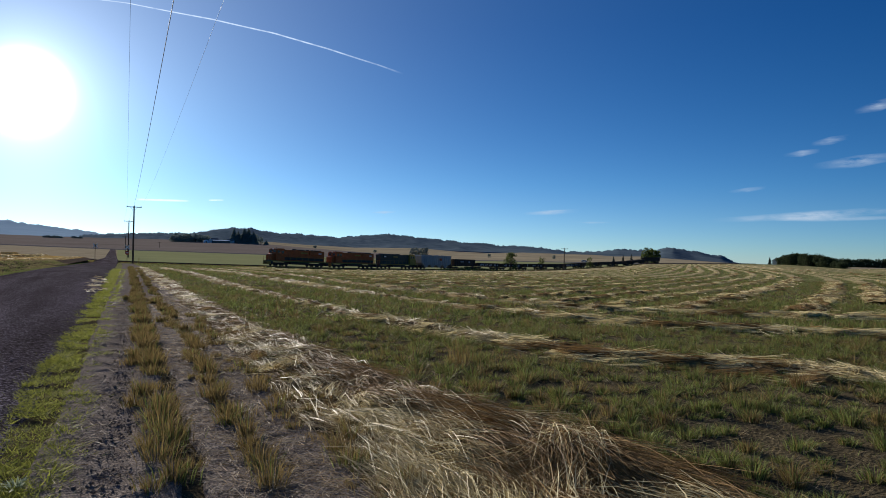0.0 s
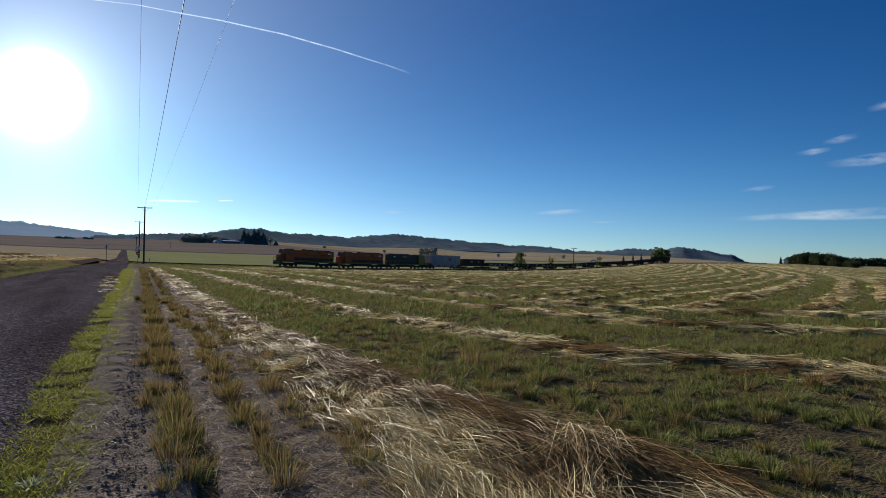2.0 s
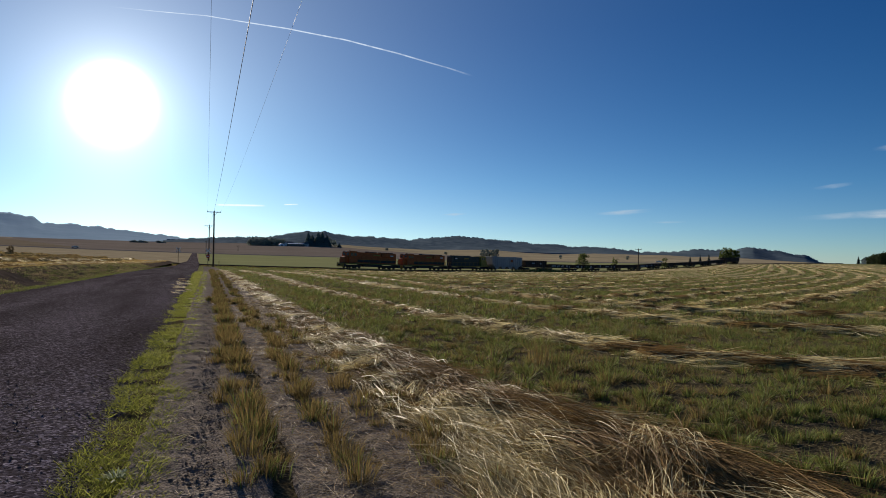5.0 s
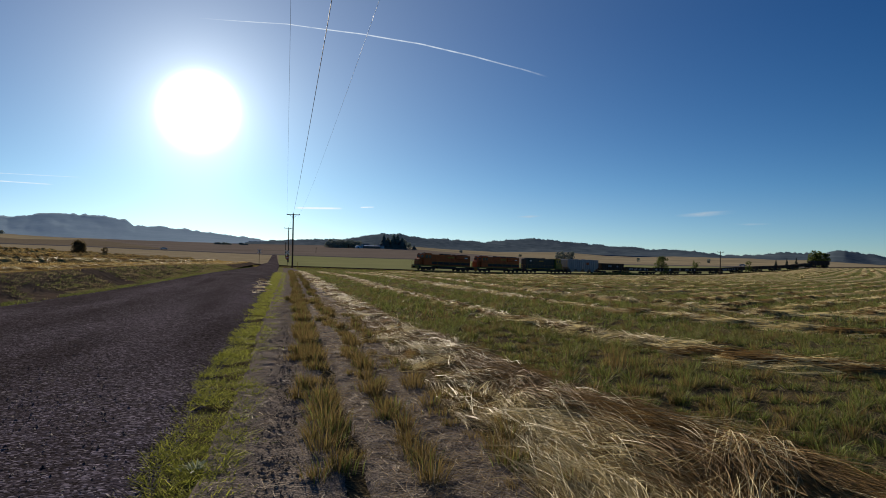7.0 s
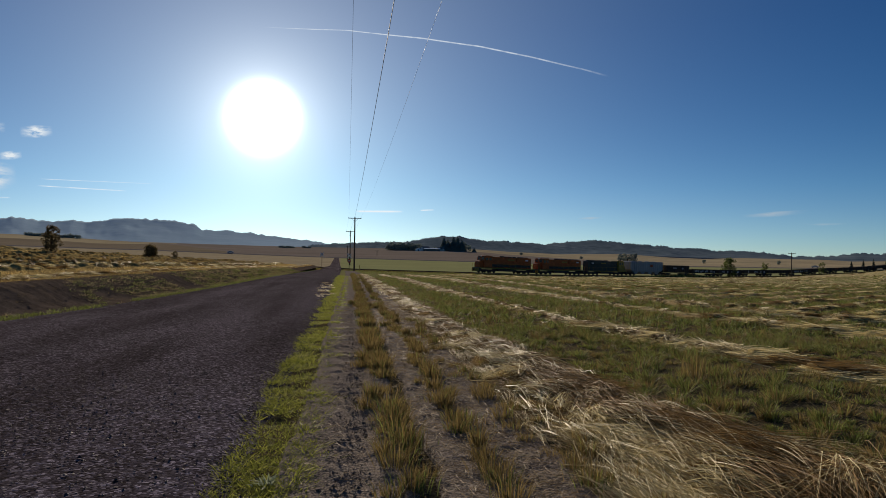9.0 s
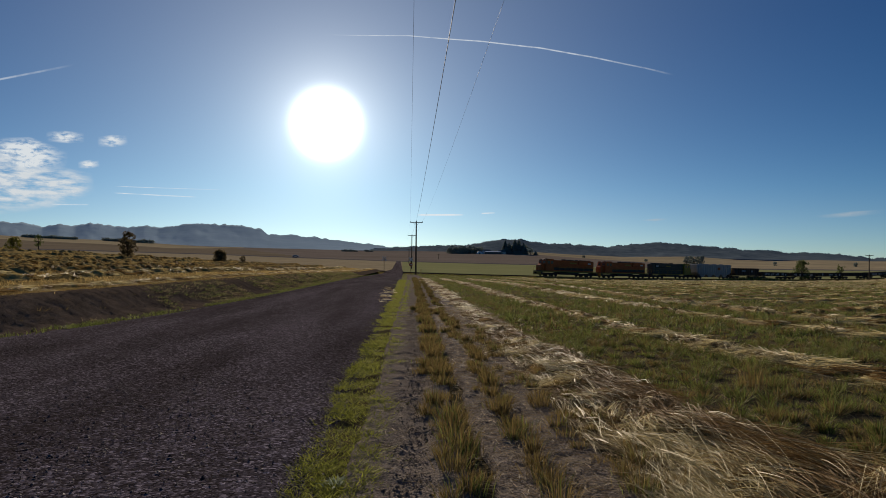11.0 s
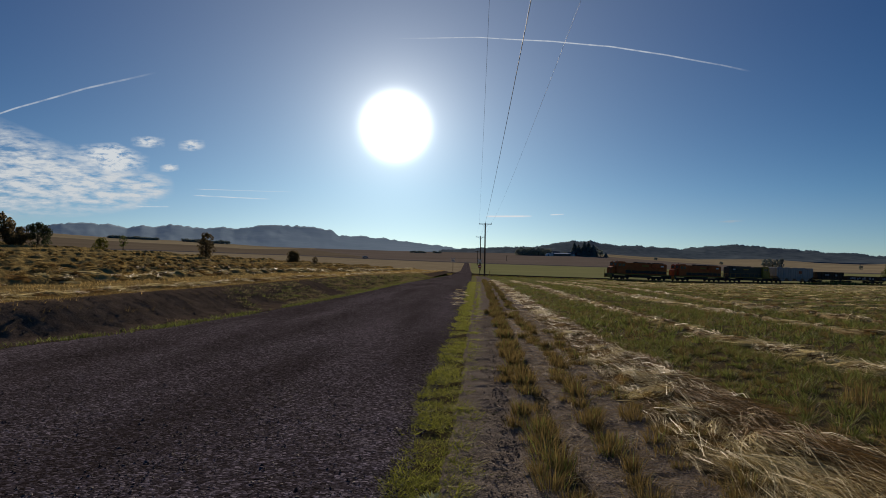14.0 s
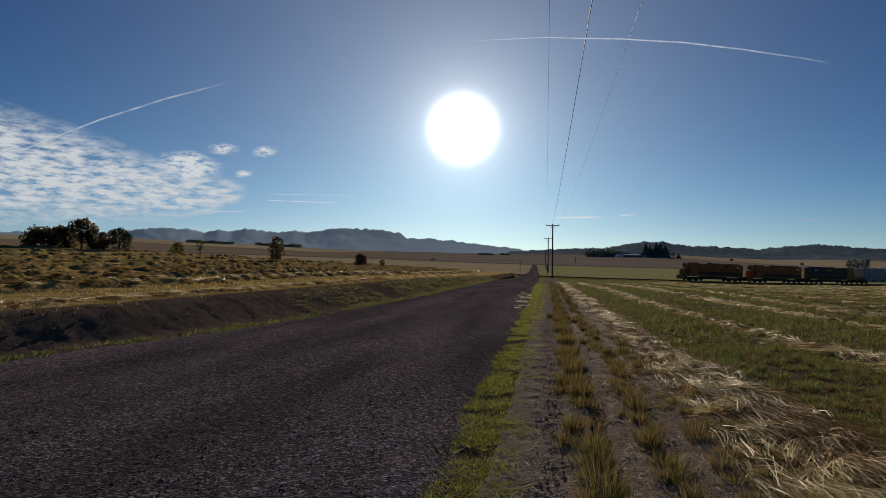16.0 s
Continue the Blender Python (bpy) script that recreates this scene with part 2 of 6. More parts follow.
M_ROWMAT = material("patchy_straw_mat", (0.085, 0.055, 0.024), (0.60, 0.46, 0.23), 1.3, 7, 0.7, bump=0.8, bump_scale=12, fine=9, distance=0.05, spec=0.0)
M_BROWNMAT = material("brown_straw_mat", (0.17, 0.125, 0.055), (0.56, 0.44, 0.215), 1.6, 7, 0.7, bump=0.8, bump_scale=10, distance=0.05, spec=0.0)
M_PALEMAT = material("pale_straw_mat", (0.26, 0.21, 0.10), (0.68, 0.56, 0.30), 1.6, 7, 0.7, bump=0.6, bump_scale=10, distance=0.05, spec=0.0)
M_STUBBLE = material("brown_straw_rows", (0.08, 0.058, 0.024), (0.47, 0.355, 0.14), 0.8, 7, 0.7, bump=1.0, bump_scale=8, distance=0.08, spec=0.0)
add_sheen(M_GRAVEL, 0.022)
add_sheen(M_BROWN, 0.03)
add_sheen(M_OLIVE, 0.04)
add_sheen(M_DRYGRASS, 0.08)
add_sheen(M_TAN, 0.02)
add_sheen(M_STUBBLE, 0.02)
M_ASPHALT = material("asphalt", (0.15, 0.142, 0.13), (0.22, 0.205, 0.185), 0.5, 5, 0.8, spec=0.0)
M_BALLAST = material("track_ballast", (0.060, 0.050, 0.043), (0.14, 0.12, 0.10), 3, 6, 0.9, bump=1, bump_scale=14, distance=0.08, spec=0.0)
M_WOODPOLE = material("weathered_pole", (0.05, 0.04, 0.032), (0.12, 0.09, 0.07), 3, 6, 0.85, bump=0.4, stretch=(4, 4, 0.3), spec=0.1)
M_WIRE = material("aluminium_wire", (0.10, 0.10, 0.105), (0.18, 0.18, 0.19), 3, 2, 0.55, metal=0.6)
M_STEEL = material("dark_steel", (0.02, 0.018, 0.018), (0.055, 0.045, 0.04), 2, 5, 0.7, metal=0.2)
M_RUST = material("rusty_dark_steel", (0.035, 0.022, 0.018), (0.085, 0.05, 0.036), 1.5, 6, 0.85, spec=0.1)
M_CONIFER = material("conifer_foliage", (0.045, 0.062, 0.055), (0.12, 0.145, 0.105), 0.1, 4, 0.8, island=0.5, spec=0.0)
M_DARKLEAF = material("dark_wood_leaf", (0.028, 0.042, 0.022), (0.10, 0.125, 0.058), 0.3, 4, 0.7, island=0.6, translucent=0.25, spec=0.02)
# leaf colour paled to grey-green, so distance haze is part of it
M_FARLEAF = material("hazed_tree_leaf", (0.18, 0.225, 0.205), (0.34, 0.39, 0.34), 0.1, 4, 0.8, island=0.5, translucent=0.2, spec=0.0)
M_BROWNLEAF = material("dull_brown_green_leaf", (0.07, 0.058, 0.032), (0.19, 0.15, 0.08), 0.4, 4, 0.7, island=0.6, translucent=0.45, spec=0.02)
M_LEAF = material("tree_leaf", (0.045, 0.07, 0.018), (0.16, 0.195, 0.055), 0.4, 4, 0.6, island=0.6, translucent=0.4, spec=0.05)
M_YELLOWLEAF = material("yellow_bush_leaf", (0.09, 0.10, 0.02), (0.26, 0.24, 0.06), 0.4, 4, 0.6, island=0.6, translucent=0.4, spec=0.1)
M_BARK = material("bark", (0.05, 0.04, 0.03), (0.11, 0.09, 0.07), 3, 6, 0.9, bump=0.6, spec=0.0)
# hill, crown and range colours have blue aerial haze painted in
M_HILL = material("hazed_wooded_hillside", (0.060, 0.092, 0.115), (0.150, 0.195, 0.222), 0.010, 8, 0.95, bump=0.3, bump_scale=0.05, fine=0.07, fine_mix=0.5, distance=10, spec=0.0, stretch=(1, 0.12, 3))
# paler again, to offset the shaded sides of the crowns
M_HILLTREE = material("hazed_hill_conifers", (0.20, 0.265, 0.30), (0.32, 0.385, 0.42), 0.004, 5, 0.95, island=0.4, translucent=0.2, spec=0.0)
M_RANGE = material("hazed_wooded_range", (0.295, 0.425, 0.515), (0.365, 0.505, 0.60), 0.004, 7, 1.0, bump=0.2, bump_scale=0.02, distance=10, fine=0.03, fine_mix=0.3, spec=0.0)
M_ORANGE = material("weathered_orange_paint", (0.34, 0.075, 0.018), (0.50, 0.125, 0.035), 0.7, 6, 0.6, spec=0.2)
M_BLACKPAINT = material("black_engine_paint", (0.018, 0.018, 0.02), (0.04, 0.038, 0.036), 0.8, 6, 0.5, spec=0.3)
M_GREENPAINT = material("dark_green_engine_paint", (0.02, 0.03, 0.028), (0.045, 0.055, 0.045), 0.8, 6, 0.5, spec=0.3)
M_YELLOW = material("dirty_yellow_paint", (0.24, 0.16, 0.03), (0.40, 0.28, 0.06), 1.0, 5, 0.6, spec=0.2)
M_GREYCAR = material("pale_grey_car_paint", (0.27, 0.27, 0.265), (0.38, 0.38, 0.37), 0.7, 6, 0.6, spec=0.2, stretch=(1, 1, 0.3))
M_BROWNCAR = material("dark_brown_car_paint", (0.035, 0.026, 0.022), (0.08, 0.055, 0.042), 0.7, 6, 0.7, spec=0.15)
M_GRAFFITI = material("faded_white_marks", (0.25, 0.25, 0.27), (0.42, 0.42, 0.44), 1.2, 5, 0.7, spec=0.1)
M_WHITE = material("white_paint", (0.68, 0.67, 0.65), (0.82, 0.81, 0.79), 0.8, 5, 0.6, spec=0.2)
M_RED = material("red_sign_paint", (0.40, 0.03, 0.025), (0.52, 0.05, 0.04), 2, 4, 0.5, spec=0.2)
M_GLASS = material("dark_cab_glass", (0.02, 0.025, 0.03), (0.035, 0.04, 0.045), 2, 2, 0.1, spec=0.5)
M_ROOF = material("metal_roof", (0.66, 0.65, 0.63), (0.80, 0.79, 0.77), 0.3, 4, 0.3, spec=0.6)
M_BARN = material("grey_barn_boards", (0.10, 0.10, 0.10), (0.19, 0.18, 0.17), 0.4, 5, 0.8, spec=0.1)
M_TYRE = material("tyre_rubber", (0.02, 0.02, 0.02), (0.035, 0.035, 0.035), 5, 3, 0.8, spec=0.1)


# ---- building helpers ----
def mesh_arrays(name, verts, faces, mats, smooth=False, slots=None):
    """Fast mesh object from numpy arrays: verts (n, 3), faces (m, k)."""
    verts, faces = np.asarray(verts, dtype=np.float32), np.asarray(faces, dtype=np.int32)
    me = bpy.data.meshes.new(name)
    me.vertices.add(len(verts))
    me.vertices.foreach_set("co", verts.ravel())
    k = faces.shape[1]
    me.loops.add(faces.size)
    me.loops.foreach_set("vertex_index", faces.ravel())
    me.polygons.add(len(faces))
    me.polygons.foreach_set("loop_start", np.arange(0, faces.size, k, dtype=np.int32))
    me.polygons.foreach_set("loop_total", np.full(len(faces), k, dtype=np.int32))
    if slots is not None:
        me.polygons.foreach_set("material_index", np.asarray(slots, dtype=np.int32))
    if smooth:
        me.polygons.foreach_set("use_smooth", np.ones(len(faces), dtype=bool))
    me.update(calc_edges=True)
    me.validate()
    for m in (mats if isinstance(mats, (list, tuple)) else [mats]):
        me.materials.append(m)
    return new(name, me)


def part(name, bm, mat, parent=None, label="", smooth=False):
    """Links a bmesh as one mesh object under a thing or a part."""
    me = bpy.data.meshes.new(name)
    bm.to_mesh(me)
    bm.free()
    me.materials.append(mat)
    if smooth:
        for p in me.polygons:
            p.use_smooth = True
    ob = new(name, me)
    if parent:
        ob.parent = parent
    if label:
        tagged(ob, label)
    return ob


def add_box(bm, cx, cy, cz, sx, sy, sz, bevel=0.0):
    """A box by centre and size, with optional bevelled edges."""
    r = bmesh.ops.create_cube(bm, size=1, matrix=Matrix.Translation((cx, cy, cz)) @ Matrix.Diagonal((sx, sy, sz, 1)))
    if bevel:
        edges = list({e for v in r["verts"] for e in v.link_edges})
        bmesh.ops.bevel(bm, geom=edges, offset=bevel, segments=1, affect="EDGES")
    return bm


def add_tube(bm, a, b, r1, r2=None, seg=8):
    """A tapered cylinder from a to b."""
    a, b = Vector(a), Vector(b)
    d = b - a
    m = Matrix.Translation((a + b) / 2) @ d.to_track_quat("Z", "Y").to_matrix().to_4x4()
    bmesh.ops.create_cone(bm, cap_ends=True, segments=seg, radius1=r1, radius2=r1 if r2 is None else r2, depth=d.length, matrix=m)
    return bm


def box(cx, cy, cz, sx, sy, sz, bevel=0.0):
    return add_box(bmesh.new(), cx, cy, cz, sx, sy, sz, bevel)


def tube(a, b, r1, r2=None, seg=8):
    return add_tube(bmesh.new(), a, b, r1, r2, seg)


def smoothstep(a, b, x):
    t = np.clip((np.asarray(x, dtype=float) - a) / (b - a), 0, 1)
    return t * t * (3 - 2 * t)


def lattice(ix, iy, seed):
    h = (ix.astype(np.int64) * 374761393 + iy.astype(np.int64) * 668265263 + seed * 974711) & 0x7FFFFFFF
    h = ((h ^ (h >> 13)) * 1274126177) & 0x7FFFFFFF
    return ((h ^ (h >> 16)) & 0xFFFF) / 65535.0


def wave_noise(x, y, scale, seed=0, octaves=3):
    """Smooth value noise in about -1..1."""
    x, y = np.broadcast_arrays(np.asarray(x, dtype=float), np.asarray(y, dtype=float))
    out, amp, tot = 0.0, 1.0, 0.0
    f = scale / 2.2
    for o in range(octaves):
        u, v = x * f + 17.3 * o + 1000, y * f + 9.1 * o + 1000
        iu, iv = np.floor(u), np.floor(v)
        fu, fv = u - iu, v - iv
        fu, fv = fu * fu * (3 - 2 * fu), fv * fv * (3 - 2 * fv)
        a, b = lattice(iu, iv, seed + o), lattice(iu + 1, iv, seed + o)
        c, d = lattice(iu, iv + 1, seed + o), lattice(iu + 1, iv + 1, seed + o)
        out = out + amp * ((a * (1 - fu) + b * fu) * (1 - fv) + (c * (1 - fu) + d * fu) * fv)
        tot += amp
        amp *= 0.5
        f *= 2.1
    return (out / tot - 0.5) * 2.6


# ---- lie of the land ----
def track_range(az):
    """Distance of the railway from the viewpoint along a bearing (degrees)."""
    a = np.clip(az, -42, 42)
    return 176 / np.cos(np.radians(a)) * (1 + np.where(a > 0, 0.00053, 0.0004) * a * a)


def track_z(az):
    return np.interp(az, [-60, -40, -25, -18, -12, -5.5, 0, 8.5, 15, 19, 25, 28, 32, 35, 36.6, 38.4, 41, 44, 48, 52, 60],
                     [4.4, 4.0, 3.1, 2.3, 1.1, 0.0, -0.6, -1.15, -1.8, -2.0, -2.3, -2.6, -2.4, -1.3, -0.8, 0.8, 1.1, 1.7, 1.9, 0.4, 1.0])


def rings(az):
    """Distances and heights of the land's main lines along a bearing."""
    dt = track_range(az)
    zt = track_z(az)
    hw = np.interp(az, [-60, -25, -14.6, -8.5, -4.8, 0, 6.3, 10.5, 19, 26, 40, 60], [0.8, 0.65, 0.48, 0.31, 0.22, 0.11, 0.02, -0.04, -0.15, -0.16, -0.16, -0.2])
    br = np.interp(az, [-60, -31, -27, -23, -20, -18.3, -15.8, -13.9, -12, -8.3, -5, 2.4, 7, 9.6, 11.7, 13.2, 16.9, 20.4, 25, 37, 45, 60],
                   [1.45, 1.42, 1.24, 1.15, 1.03, 0.94, 0.96, 1.06, 0.98, 0.87, 0.79, 0.84, 0.82, 0.77, 0.62, 0.54, 0.32, 0.14, 0.05, 0.04, 0.0, -0.1])
    tn = np.interp(az, [-60, -31, -27, -23, -20, -18.3, -15.8, -13.9, -8.3, -5, 2.4, 7, 9.6, 12, 16, 21, 24, 26.6, 29, 32, 34.4, 36, 38, 45, 60],
                   [1.74, 1.68, 1.5, 1.42, 1.31, 1.2, 1.1, 1.08, 1.0, 0.95, 0.95, 1.0, 0.97, 0.82, 0.66, 0.74, 0.52, 0.45, 0.54, 0.47, 0.46, 0.36, 0.4, 0.0, -0.1])
    up = lambda r, e: 1.5 + r * np.tan(np.radians(e))
    R = [0 * az, 55 + 0 * az, dt - 7, dt + 8, 520 + 0 * az, 1100 + 0 * az, 1700 + 0 * az, 4950 + 0 * az]
    Z = [0 * az, 0 * az, zt - 0.4, zt - 0.4, up(520, hw), up(1100, br), up(1700, tn), up(1700, tn) - 20]
    return R, Z


def ground_z(x, y):
    x, y = np.asarray(x, dtype=float), np.asarray(y, dtype=float)
    az, r = np.degrees(np.arctan2(x, y)), np.hypot(x, y)
    az = np.clip(az, -60, 60)
    R, Z = rings(az)
    z = np.zeros_like(r)
    for i in range(7):
        t = np.clip((r - R[i]) / np.maximum(R[i + 1] - R[i], 1e-6), 0, 1)
        z = np.where((r > R[i]), Z[i] + (Z[i + 1] - Z[i]) * t, z)
    return z


def build_ground():
    front = np.arange(-60, 60.01, 0.5)
    back = np.arange(65, 299, 6.0)
    az = np.concatenate([front, back])
    n = len(az)
    a = np.clip(np.where(az > 180, az - 360, az), -60, 60)
    R, _ = rings(a)
    steps = [14, 26, 4, 14, 12, 10, 10]
    rows, zone = [np.full(n, 0.01)], []
    for i, s in enumerate(steps):
        for j in range(1, s + 1):
            rows.append(np.maximum(R[i] + (R[i + 1] - R[i]) * (j / s) ** (1.6 if i == 0 else 1.0), 0.6))
            zone.append(i)
    rad = np.array(rows)
    X, Y = rad * np.sin(np.radians(az)), rad * np.cos(np.radians(az))
    Zs = ground_z(X, Y)
    Zs += 0.03 * wave_noise(X, Y, 0.9, 3) * (rad > 6) * (rad < 170) + 0.5 * wave_noise(X, Y, 0.02, 5) * (rad > 700)
    verts = np.stack([X, Y, Zs], -1).reshape(-1, 3)
    verts = np.vstack([verts, [[0, 0, 0]]])
    k = len(rows)
    i, j = np.meshgrid(np.arange(k - 1), np.arange(n), indexing="ij")
    jn = (j + 1) % n
    faces = np.stack([i * n + j, i * n + jn, (i + 1) * n + jn, (i + 1) * n + j], -1).reshape(-1, 4)[:, ::-1]
    zz = np.repeat(np.array(zone), n)
    fa = np.tile(a, k - 1)
    tan_strip = (zz == 5) & ((fa > 8.6) | (fa < -13))
    ring4 = np.arange(len(zz)) // n - sum(steps[:4])
    strip = (zz == 4) & (fa > 17 + 0.5 * ring4)
    slot = np.select([strip, (zz <= 1) & (fa < -2.2) & (np.arange(len(zz)) // n > 16), zz <= 1, zz == 2, (zz == 3) & (fa > -1.2), zz == 3, tan_strip, (zz >= 4) & (fa < -9 - 0.5 * ring4), zz >= 4], [3, 6, 0, 1, 2, 3, 5, 7, 4])
    ob = mesh_arrays("ground", verts, faces, [M_FIELD, M_VERGE, M_GREEN, M_DRYGRASS, M_BROWN, M_TAN, M_STUBBLE, M_OLIVE], True, slot)
    cover = np.append(0.8 * smoothstep(14, 90, rad.ravel()), 0)
    at = ob.data.attributes.new("straw_cover", "FLOAT", "POINT")
    at.data.foreach_set("value", cover.astype(np.float32))
    tagged(ob, "open farmland with cut grass, green crop and plowed brown soil", "ground", kind="structure")


build_ground()


# ---- road, bank and the raised field ----
def road_edges(y):
    left = np.interp(y, [-30, 4, 12, 16, 20, 28, 42, 107, 170, 200, 520], [-9.4, -8.9, -8.1, -7.25, -6.85, -6.5, -6.3, -6.2, -6.2, -6.3, -13.0])
    right = np.interp(y, [-30, 8, 92, 170, 200, 520], [-0.5, -0.85, -1.8, -3.0, -3.6, -10.5])
    return left, right


def grid_faces(rows, cols):
    i, j = np.meshgrid(np.arange(rows - 1), np.arange(cols - 1), indexing="ij")
    return np.stack([i * cols + j, i * cols + j + 1, (i + 1) * cols + j + 1, (i + 1) * cols + j], -1).reshape(-1, 4)


def build_road():
    y = np.concatenate([np.linspace(-30, 2, 17), np.linspace(2.2, 30, 140), np.linspace(30.5, 170, 140), np.linspace(172, 520, 60)])
    u = np.linspace(0, 1, 25)
    l, r = road_edges(y)
    wob = 0.08 * wave_noise(y, y * 0, 3.0, 8)
    X = (l - 0.3 + 0.1 * wob)[:, None] + ((r + 0.25 + wob) - (l - 0.3))[:, None] * u
    Y = np.repeat(y[:, None], 25, 1)
    crown = 0.05 + 0.10 * (1 - (2 * u - 1) ** 2) - 0.10 * (np.abs(2 * u - 1) > 0.95)
    ruts = -0.025 * (np.exp(-((u - 0.33) / 0.05) ** 2) + np.exp(-((u - 0.66) / 0.05) ** 2))
    hump = np.interp(y, [140, 170, 184, 230], [0, 0.52, 0.52, 0])
    Z = ground_z(X, Y) + crown + ruts + hump[:, None] + 0.008 * wave_noise(X, Y, 3.0, 2)
    ob = mesh_arrays("road", np.stack([X, Y, Z], -1).reshape(-1, 3), grid_faces(len(y), 25), M_GRAVEL, True)
    tagged(ob, "straight dark gravel country road with faint wheel tracks", "road", kind="structure")


build_road()


def bank_top(y):
    return np.interp(y, [-25, 0, 14, 20, 30, 60, 100, 190], [-10.6, -10.2, -9.4, -9.1, -8.8, -8.2, -7.8, -7.8])


def bank_height(y):
    return 0.60 * (1 - smoothstep(35, 120, y)) + 0.02


def left_field_z(x, y):
    out = np.maximum(-10.4 - x, 0)
    r = np.hypot(x, y)
    z = bank_height(y) + 0.046 * out * np.clip(y / 100, 0, 1.1) + 0.25 * np.clip(y / 110, 0, 1.3)
    fade = smoothstep(140, 170, r)
    return z * (1 - fade) + (ground_z(x, y) - 0.3) * fade


def build_left_field():
    xs = -np.concatenate([np.linspace(0, 30, 46), np.linspace(31, 160, 60)])
    ys = np.concatenate([np.linspace(-25, 60, 90), np.linspace(61, 190, 70)])
    X, Y = np.meshgrid(xs, ys)
    X = X + bank_top(Y)
    Z = left_field_z(X, Y) + 0.04 * wave_noise(X, Y, 1.1, 11)
    ob = mesh_arrays("left_field", np.stack([X, Y, Z], -1).reshape(-1, 3), grid_faces(len(ys), len(xs))[:, ::-1], M_STUBBLE, True)
    tagged(ob, "raised harvested field with dry golden stubble", "field", kind="structure")
    # the bank between road and field
    ys = np.concatenate([np.linspace(-5, 60, 420), np.linspace(61, 150, 90)])
    u = np.linspace(0, 1, 30)
    l, _ = road_edges(ys)
    top = bank_top(ys) - 0.05
    foot = l - 0.1
    X = foot[:, None] + (top - foot)[:, None] * u
    Y = np.repeat(ys[:, None], 30, 1)
    h = left_field_z(top, ys)
    Z = (h[:, None] + 0.03) * (0.06 + 0.94 * smoothstep(0.22, 0.95, u)) + (0.022 * wave_noise(X, Y, 7.0, 21, 4) + 0.022 * np.maximum(wave_noise(X, Y, 22.0, 25, 2), 0)) * (u > 0.1) * (u < 0.99) + 0.02
    ob = mesh_arrays("bank", np.stack([X, Y, Z], -1).reshape(-1, 3), grid_faces(len(ys), 30)[:, ::-1], M_BANK, True)
    tagged(ob, "dark crumbly earth bank between road and field", "bank", kind="structure")


build_left_field()


# bare soil strips beside the road
def build_soil_strip(name, x0, x1, label, seed):
    y = np.concatenate([np.linspace(-6, 2.9, 40), np.linspace(3, 14, 360), np.linspace(14.1, 30, 160), np.linspace(30.3, 150, 200)])
    u = np.linspace(0, 1, 25)
    shift = np.interp(y, [8, 92, 150], [0, -0.45, -1.3])
    w = 0.06 * wave_noise(y, y * 0, 2.5, seed)
    X = (x0 + shift + w)[:, None] + (x1 - x0) * u
    Y = np.repeat(y[:, None], 25, 1)
    rough = wave_noise(X, Y, 9, seed + 1, 4)
    Z = ground_z(X, Y) + 0.052 - 0.03 * np.exp(-((u - 0.5) / 0.2) ** 2) + 0.014 * rough + 0.03 * np.maximum(wave_noise(X, Y, 26, seed + 2, 2) - 0.35, 0) - 0.05 * (np.abs(2 * u - 1) > 0.98)
    ob = mesh_arrays(name, np.stack([X, Y, Z], -1).reshape(-1, 3), grid_faces(len(y), 25), M_DIRT, True)
    tagged(ob, label, "soil", kind="structure")


build_soil_strip("soil_track", -0.48, 0.42, "dry grey wheel track of bare crumbly soil", 31)
build_soil_strip("soil_strip", 0.55, 1.5, "strip of dry bare soil littered with straw", 37)


# ---- hills ----
def ridge_el_right(az):
    return np.interp(az, [-4, -1.6, 0.4, 2.7, 3.6, 5, 6.3, 8, 10.4, 12.6, 14.9, 16.4, 18.7, 19.6, 21.3, 22.8, 25.6, 27.6, 29.6, 31.1, 32.5, 34.6, 36.3, 38.2, 39.1, 39.6, 40.3, 40.9, 42.5, 43.7, 44.8, 46],
                     [1.0, 1.2, 1.38, 1.46, 1.44, 1.64, 1.89, 1.95, 1.66, 1.57, 1.42, 1.6, 1.76, 1.68, 1.53, 1.37, 1.19, 1.03, 1.03, 0.88, 0.65, 0.72, 0.9, 0.9, 0.9, 1.07, 1.12, 0.97, 0.74, 0.5, 0.05, 0.0])


def ridge_el_left(az):
    return np.interp(az, [-60, -36, -31.9, -30.6, -28.9, -27.5, -26.5, -25.5, -24.5, -23.5, -22.8, -21.9, -20.6, -20, -19.1, -18.3, -16.5, -15.4, -13.2, -11.8, -11.2, -8.8, -4.7, -2.1, 0.5],
                     [1.8, 1.95, 2.11, 2.46, 2.52, 2.44, 2.25, 2.49, 2.35, 2.62, 2.6, 2.4, 2.45, 2.57, 2.4, 2.57, 2.82, 2.8, 2.72, 2.48, 2.1, 2.05, 1.6, 1.3, 0.9])


